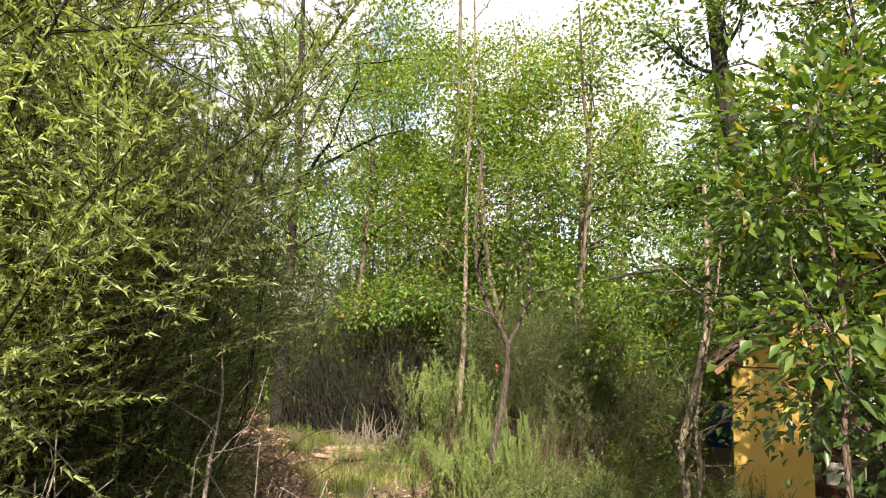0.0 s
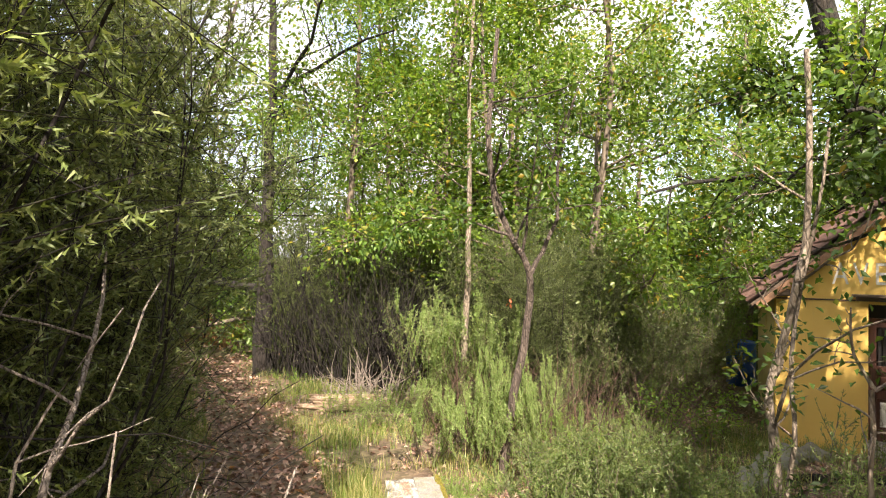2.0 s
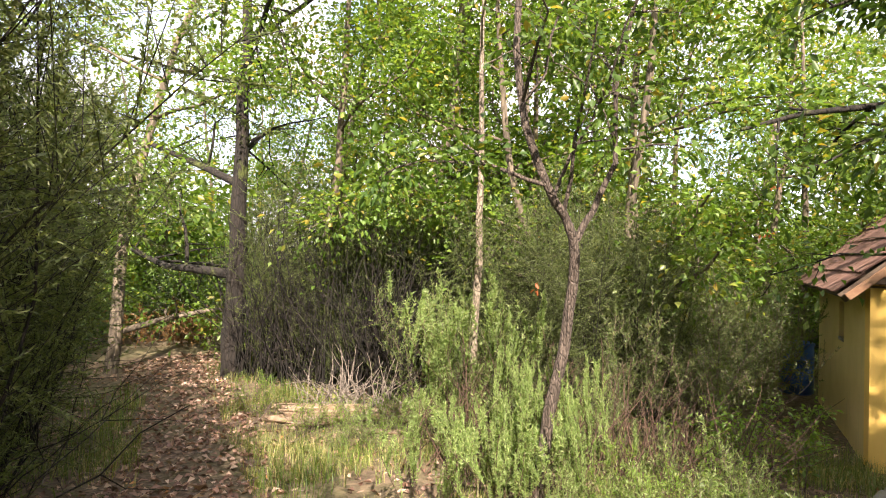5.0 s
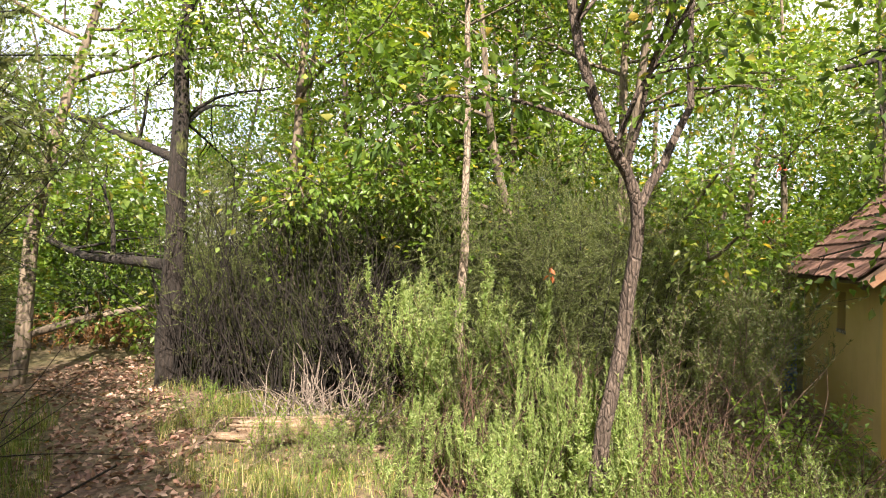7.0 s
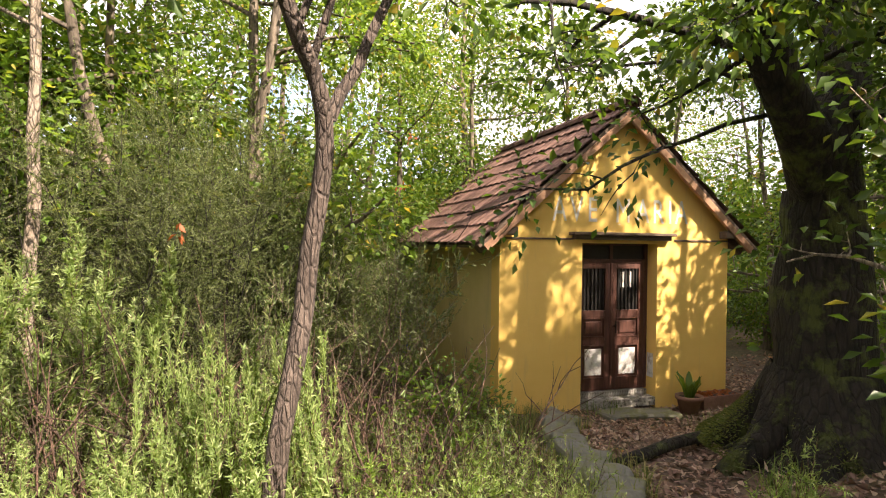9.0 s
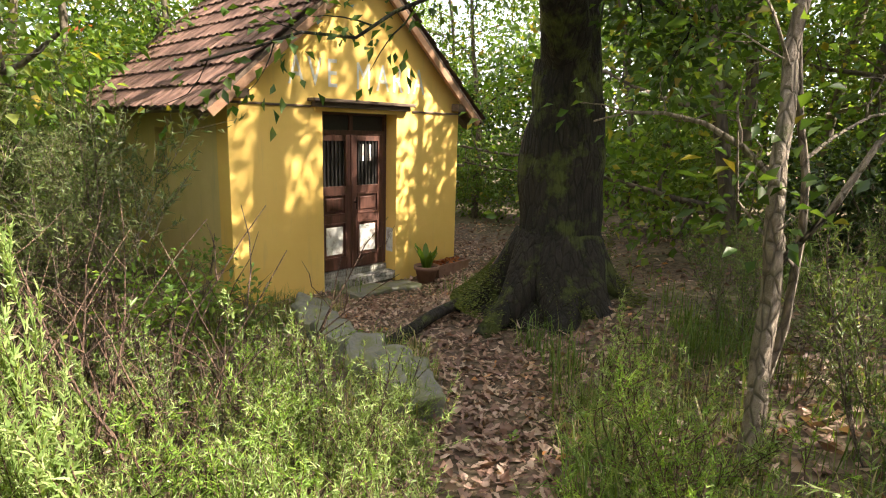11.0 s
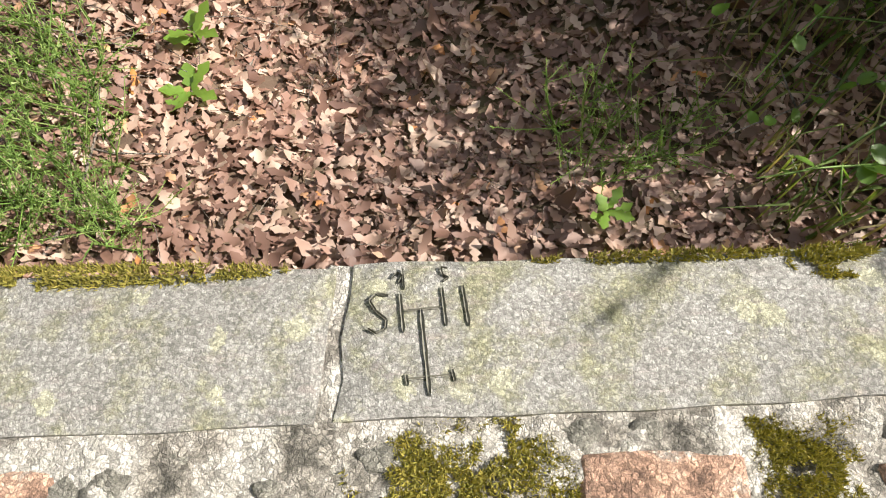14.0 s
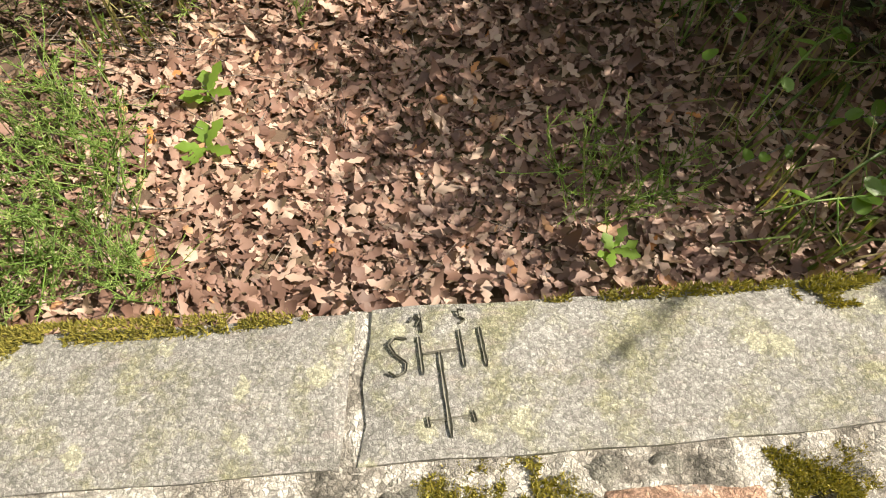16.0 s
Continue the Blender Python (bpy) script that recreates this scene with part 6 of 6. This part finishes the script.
seedling(-2.63, 7.38, 0.06, 5, 0.075, 1, 2, "young oak seedling with bright green lobed leaves", name="oak_seedling")
for k, (x, y) in enumerate(((-1.75, 8.35), (-1.95, 8.1), (-2.15, 7.95), (-1.6, 8.2), (-2.47, 6.49), (-1.5, 7.3), (-1.35, 7.45), (-1.0, 7.5), (-0.4, 7.9), (-0.6, 8.2), (0.3, 8.0))):
    seedling(x, y, 0.11, 6, 0.05, 1, 10 + k, "small leafy herb growing beside the leaf path", name="broad_herb")


def brambles():
    """Arching runners with small round leaves that hang over the hollow by the wall."""
    g = np.random.default_rng(345)
    for k, (x, y, dx, dy, ln) in enumerate(((-1.92, 5.92, -0.55, 0.75, 0.62), (-1.85, 6.02, -0.7, 0.5, 0.55), (-1.75, 6.2, -0.6, 0.35, 0.6), (-1.62, 6.42, -0.75, 0.3, 0.5), (-2.02, 5.86, -0.3, 0.8, 0.45), (-1.5, 6.62, -0.8, 0.1, 0.5), (-1.42, 6.85, -0.5, 0.3, 0.55), (-1.3, 7.05, -0.4, 0.5, 0.5))):
        t = thing("bramble_runner", pose(x, y, fz(x, y)), "thin arching runner with small round green leaves", "bramble", "runners over the hollow")
        S, R = wander(g, (0, 0, 0), (dx, dy, 0.9), ln, 0.0035, 0.0015, 12, 0.10, -0.12)
        part("runner", tubes("runner", [(S, R)] + [wander(g, S[i], (g.normal(), g.normal(), 0.2), 0.14, 0.002, 0.001, 4, 0.2) for i in (3, 6, 9)], 5), M["twig_dead" if k % 2 else "wiry"], t, smooth=True)
        for i in range(3, 12):
            bm = bmesh.new()
            r = g.uniform(0.011, 0.019)
            ring = [bm.verts.new((r * 1.2 + r * 1.2 * math.cos(a), r * math.sin(a), 0.25 * r * abs(math.sin(a)))) for a in np.linspace(0, 2 * np.pi, 9)[:-1]]
            c = bm.verts.new((r * 1.2, 0, 0))
            for q in range(8):
                bm.faces.new([c, ring[q], ring[(q + 1) % 8]])
            part("leaf", bm, M["herb"], t, smooth=True).matrix_local = pose(*S[i], g.normal() * 20, g.normal() * 20, g.uniform(0, 360))
    # long arching blades of grass from the bank
    for k in range(14):
        u = g.random()
        x, y = -2.0 + 0.75 * u + g.normal() * 0.05, 5.88 + 1.1 * u + g.normal() * 0.05
        bm = bmesh.new()
        ln, w, a = g.uniform(0.35, 0.6), g.uniform(0.004, 0.008), math.radians(g.uniform(95, 190))
        rows = []
        for q in np.linspace(0, 1, 9):
            c = Vector((math.cos(a) * ln * 0.8 * q, math.sin(a) * ln * 0.8 * q, ln * (1.1 * q - 1.15 * q * q)))
            sd = Vector((-math.sin(a), math.cos(a), 0)) * w * (1 - 0.85 * q)
            rows.append((bm.verts.new(c - sd), bm.verts.new(c + Vector((0, 0, -w * 0.5))), bm.verts.new(c + sd)))
        for p, q in zip(rows, rows[1:]):
            bm.faces.new([p[0], p[1], q[1], q[0]])
            bm.faces.new([p[1], p[2], q[2], q[1]])
        o = part("grass_blade", bm, M["grass_green"], None, smooth=True)
        o.matrix_world = pose(x, y, fz(x, y) - 0.01)
        tagged(o, "single long green grass blade arching from the bank", "grass", "blades on the bank")


brambles()


def straw():
    """Dry stalks lying on the litter at the edge of the sunlit herbs."""
    g = np.random.default_rng(346)
    L = []
    for _ in range(150):
        u = g.random()
        x, y = -2.75 + 0.9 * u + g.normal() * 0.10, 7.72 + 0.35 * u + g.normal() * 0.10
        L.append(wander(g, (x, y, fz(x, y) + g.uniform(0.01, 0.07)), (0.5 + g.normal() * 0.4, -0.8 + g.normal() * 0.4, g.normal() * 0.12), g.uniform(0.12, 0.34), 0.0016, 0.0008, 5, 0.10))
    for _ in range(90):
        x, y = g.uniform(-3.0, -1.8), g.uniform(6.3, 7.7)
        if on_wall(x, y):
            continue
        a = g.uniform(0, 6.3)
        L.append(wander(g, (x, y, fz(x, y) + 0.03), (math.cos(a), math.sin(a), 0.02), g.uniform(0.05, 0.16), 0.0013, 0.0007, 4, 0.16))
    tagged(part("dry_straw", tubes("dry_straw", L, 3), M["twig_dead"], None), "dry reddish straw lying on the leaf litter", "straw", kind="stuff")


straw()


def low_plants():
    g = np.random.default_rng(340)
    I = Matrix.Identity(4)
    tpl = [heath("wiry_herb", I, np.random.default_rng(230 + k), 0.34, 0.30, 13, 9, 26, M["wiry"], "low bright green wiry herb in the leaf litter", 0.015, 0.0042, 0.6, "wiry", "wiry herbs", 0, "herb", 0.15) for k in range(2)]
    spots = [(-2.90, 7.44), (-2.97, 7.30), (-2.76, 7.60), (-3.06, 7.42), (-2.32, 6.57), (-2.0, 7.55), (-1.85, 7.7), (-1.2, 8.35), (-1.45, 8.15), (-1.0, 8.55), (-1.25, 7.4), (-0.9, 7.5), (-1.5, 7.1), (-0.6, 7.75), (-0.2, 8.0), (-1.3, 6.8), (-1.7, 6.6), (-1.6, 8.6), (-2.0, 8.3), (-0.75, 8.75)]
    scatter(tpl, spots, g, 0.5, 0.85)
    tpl = [heath("bank_shrub", I, np.random.default_rng(240 + k), 0.75, 0.4, 9, 14, 24, M["spire" if k else "heath"], "feathery green shrub on the path bank", 0.026, 0.006, 0.75, "twig", "bank shrubs", 1, lowest=0.2) for k in range(2)]
    spots = [(-1.35, 5.75), (-1.0, 6.0), (-1.55, 5.45), (-1.2, 6.3), (-0.2, 6.7), (0.3, 7.2), (-0.9, 6.3), (0.6, 6.6), (0.9, 7.6), (-0.4, 6.0), (1.3, 7.0), (-1.4, 5.9), (0.2, 5.6), (1.9, 7.9), (1.5, 6.2), (2.5, 7.1), (2.9, 8.3), (-1.45, 8.75), (-1.8, 8.95)]
    scatter(tpl, spots, g, 0.7, 1.3)
    tpl = [heath("soft_shrub", I, np.random.default_rng(246 + k), 0.62, 0.34, 12, 13, 34, M["herb" if k else "spire"], "soft pale green feathery shrub beside the leaf path", 0.024, 0.005, 0.7, "twig_red", "soft shrubs", 0, lowest=0.12) for k in range(2)]
    scatter(tpl, [(-2.25, 7.8), (-2.0, 7.95), (-1.75, 8.1), (-2.1, 8.2), (-1.5, 8.5), (-1.75, 8.5), (-2.45, 7.95), (-1.4, 8.9), (-2.35, 8.3), (-1.0, 7.15), (-0.75, 7.45), (-1.25, 6.95)], g, 0.75, 1.15)


low_plants()


def wall_tussocks():
    """Tussocks of long grass along the back of the old wall."""
    g = np.random.default_rng(360)
    n = 2600
    u, v = g.uniform(-0.9, 1.35, n), g.normal(size=n) * 0.10 - 0.72
    end = g.random(n) < 0.3
    u = np.where(end, g.uniform(1.12, 1.4, n), u)
    v = np.where(end, g.uniform(-0.75, 0.1, n), v)
    x, y = -2.851 + 0.565 * u + 0.825 * v, 6.80 - 0.825 * u + 0.565 * v
    tagged(part("tussock_grass", grass_mesh("tussock_grass", x, y, g.uniform(0.18, 0.42, n), g.uniform(0.004, 0.007, n), g, 0.5), M["grass"], None), "long dry tussock grass behind the old wall", "grass", kind="stuff")


wall_tussocks()


SHOOT = "tall bright leafy shoot in the undergrowth"


def herbs_by_trail():
    g = np.random.default_rng(370)
    for k, (x, y, h, leafm, lab) in enumerate(((-1.5, 10.7, 0.9, "herb", SHOOT), (-1.75, 9.9, 0.8, "leaf_light", SHOOT), (-1.15, 11.1, 0.85, "herb", SHOOT), (-0.95, 10.3, 0.75, "leaf_light", SHOOT), (-1.35, 10.2, 0.8, "herb", SHOOT), (-0.75, 11.4, 0.8, "herb", SHOOT), (-0.4, 6.5, 0.5, "leaf_dark", SHOOT))):
        st = [stem([(0, 0, -0.05), (g.normal() * 0.05, g.normal() * 0.05, h * 0.5), (g.normal() * 0.12, g.normal() * 0.12, h * g.uniform(0.8, 1.1))], 0.006, 0.002, g, 8, 0.006) for _ in range(3)]
        tree("leafy_shoot", pose(x, y, fz(x, y)), st, g, M["twig"], M[leafm], lab, 1, 7, 0.35, 0.7, 0.15, 0.1, 10, 0.06, 0.03, 0.035, 0.25, 5, category="shrub", group="leafy shoots")
    # dead leaves caught in the twigs
    for k, (x, y, z) in enumerate(((-1.0, 13.0, 1.55), (-1.05, 13.1, 0.95), (-3.3, 9.6, 0.25))):
        ob = thing("dead_leaf_cluster", pose(x, y, z), "c", "dead leaves")
        for _ in range(6):
            P = g.normal(size=(1, 3)) * 0.04
            part("leaf", leaves("leaf", P, g.normal(size=(1, 3)) + [0, 0, -1.2], 0.07, 0.035, g), M["red_leaf"], ob)
        tagged(ob, "cluster of rust-red dead leaves hanging in the branches", "dead leaves", "hanging dead leaves")


herbs_by_trail()


def bracken():
    g = np.random.default_rng(380)
    tpl = [heath("dry_bracken", Matrix.Identity(4), np.random.default_rng(250), 0.7, 0.6, 10, 8, 30, M["bracken"], "rust-brown dry bracken at the end of the trail", 0.05, 0.018, 0.3, "twig", "dry bracken", 0, "fern", 0.3),
           heath("green_bracken", Matrix.Identity(4), np.random.default_rng(251), 0.8, 0.7, 10, 8, 30, M["herb"], "fresh green bracken beside the trail", 0.05, 0.018, 0.3, "twig", "green bracken", 0, "fern", 0.3)]
    scatter(tpl, [(-11.6, 13.0), (-9.7, 12.4), (-12.3, 12.6), (-10.3, 12.9), (-11.9, 13.8), (-9.4, 13.3), (-12.9, 13.3), (-10.9, 13.9), (-13.2, 12.5), (-8.0, 12.4)], g, 0.8, 1.3)


bracken()
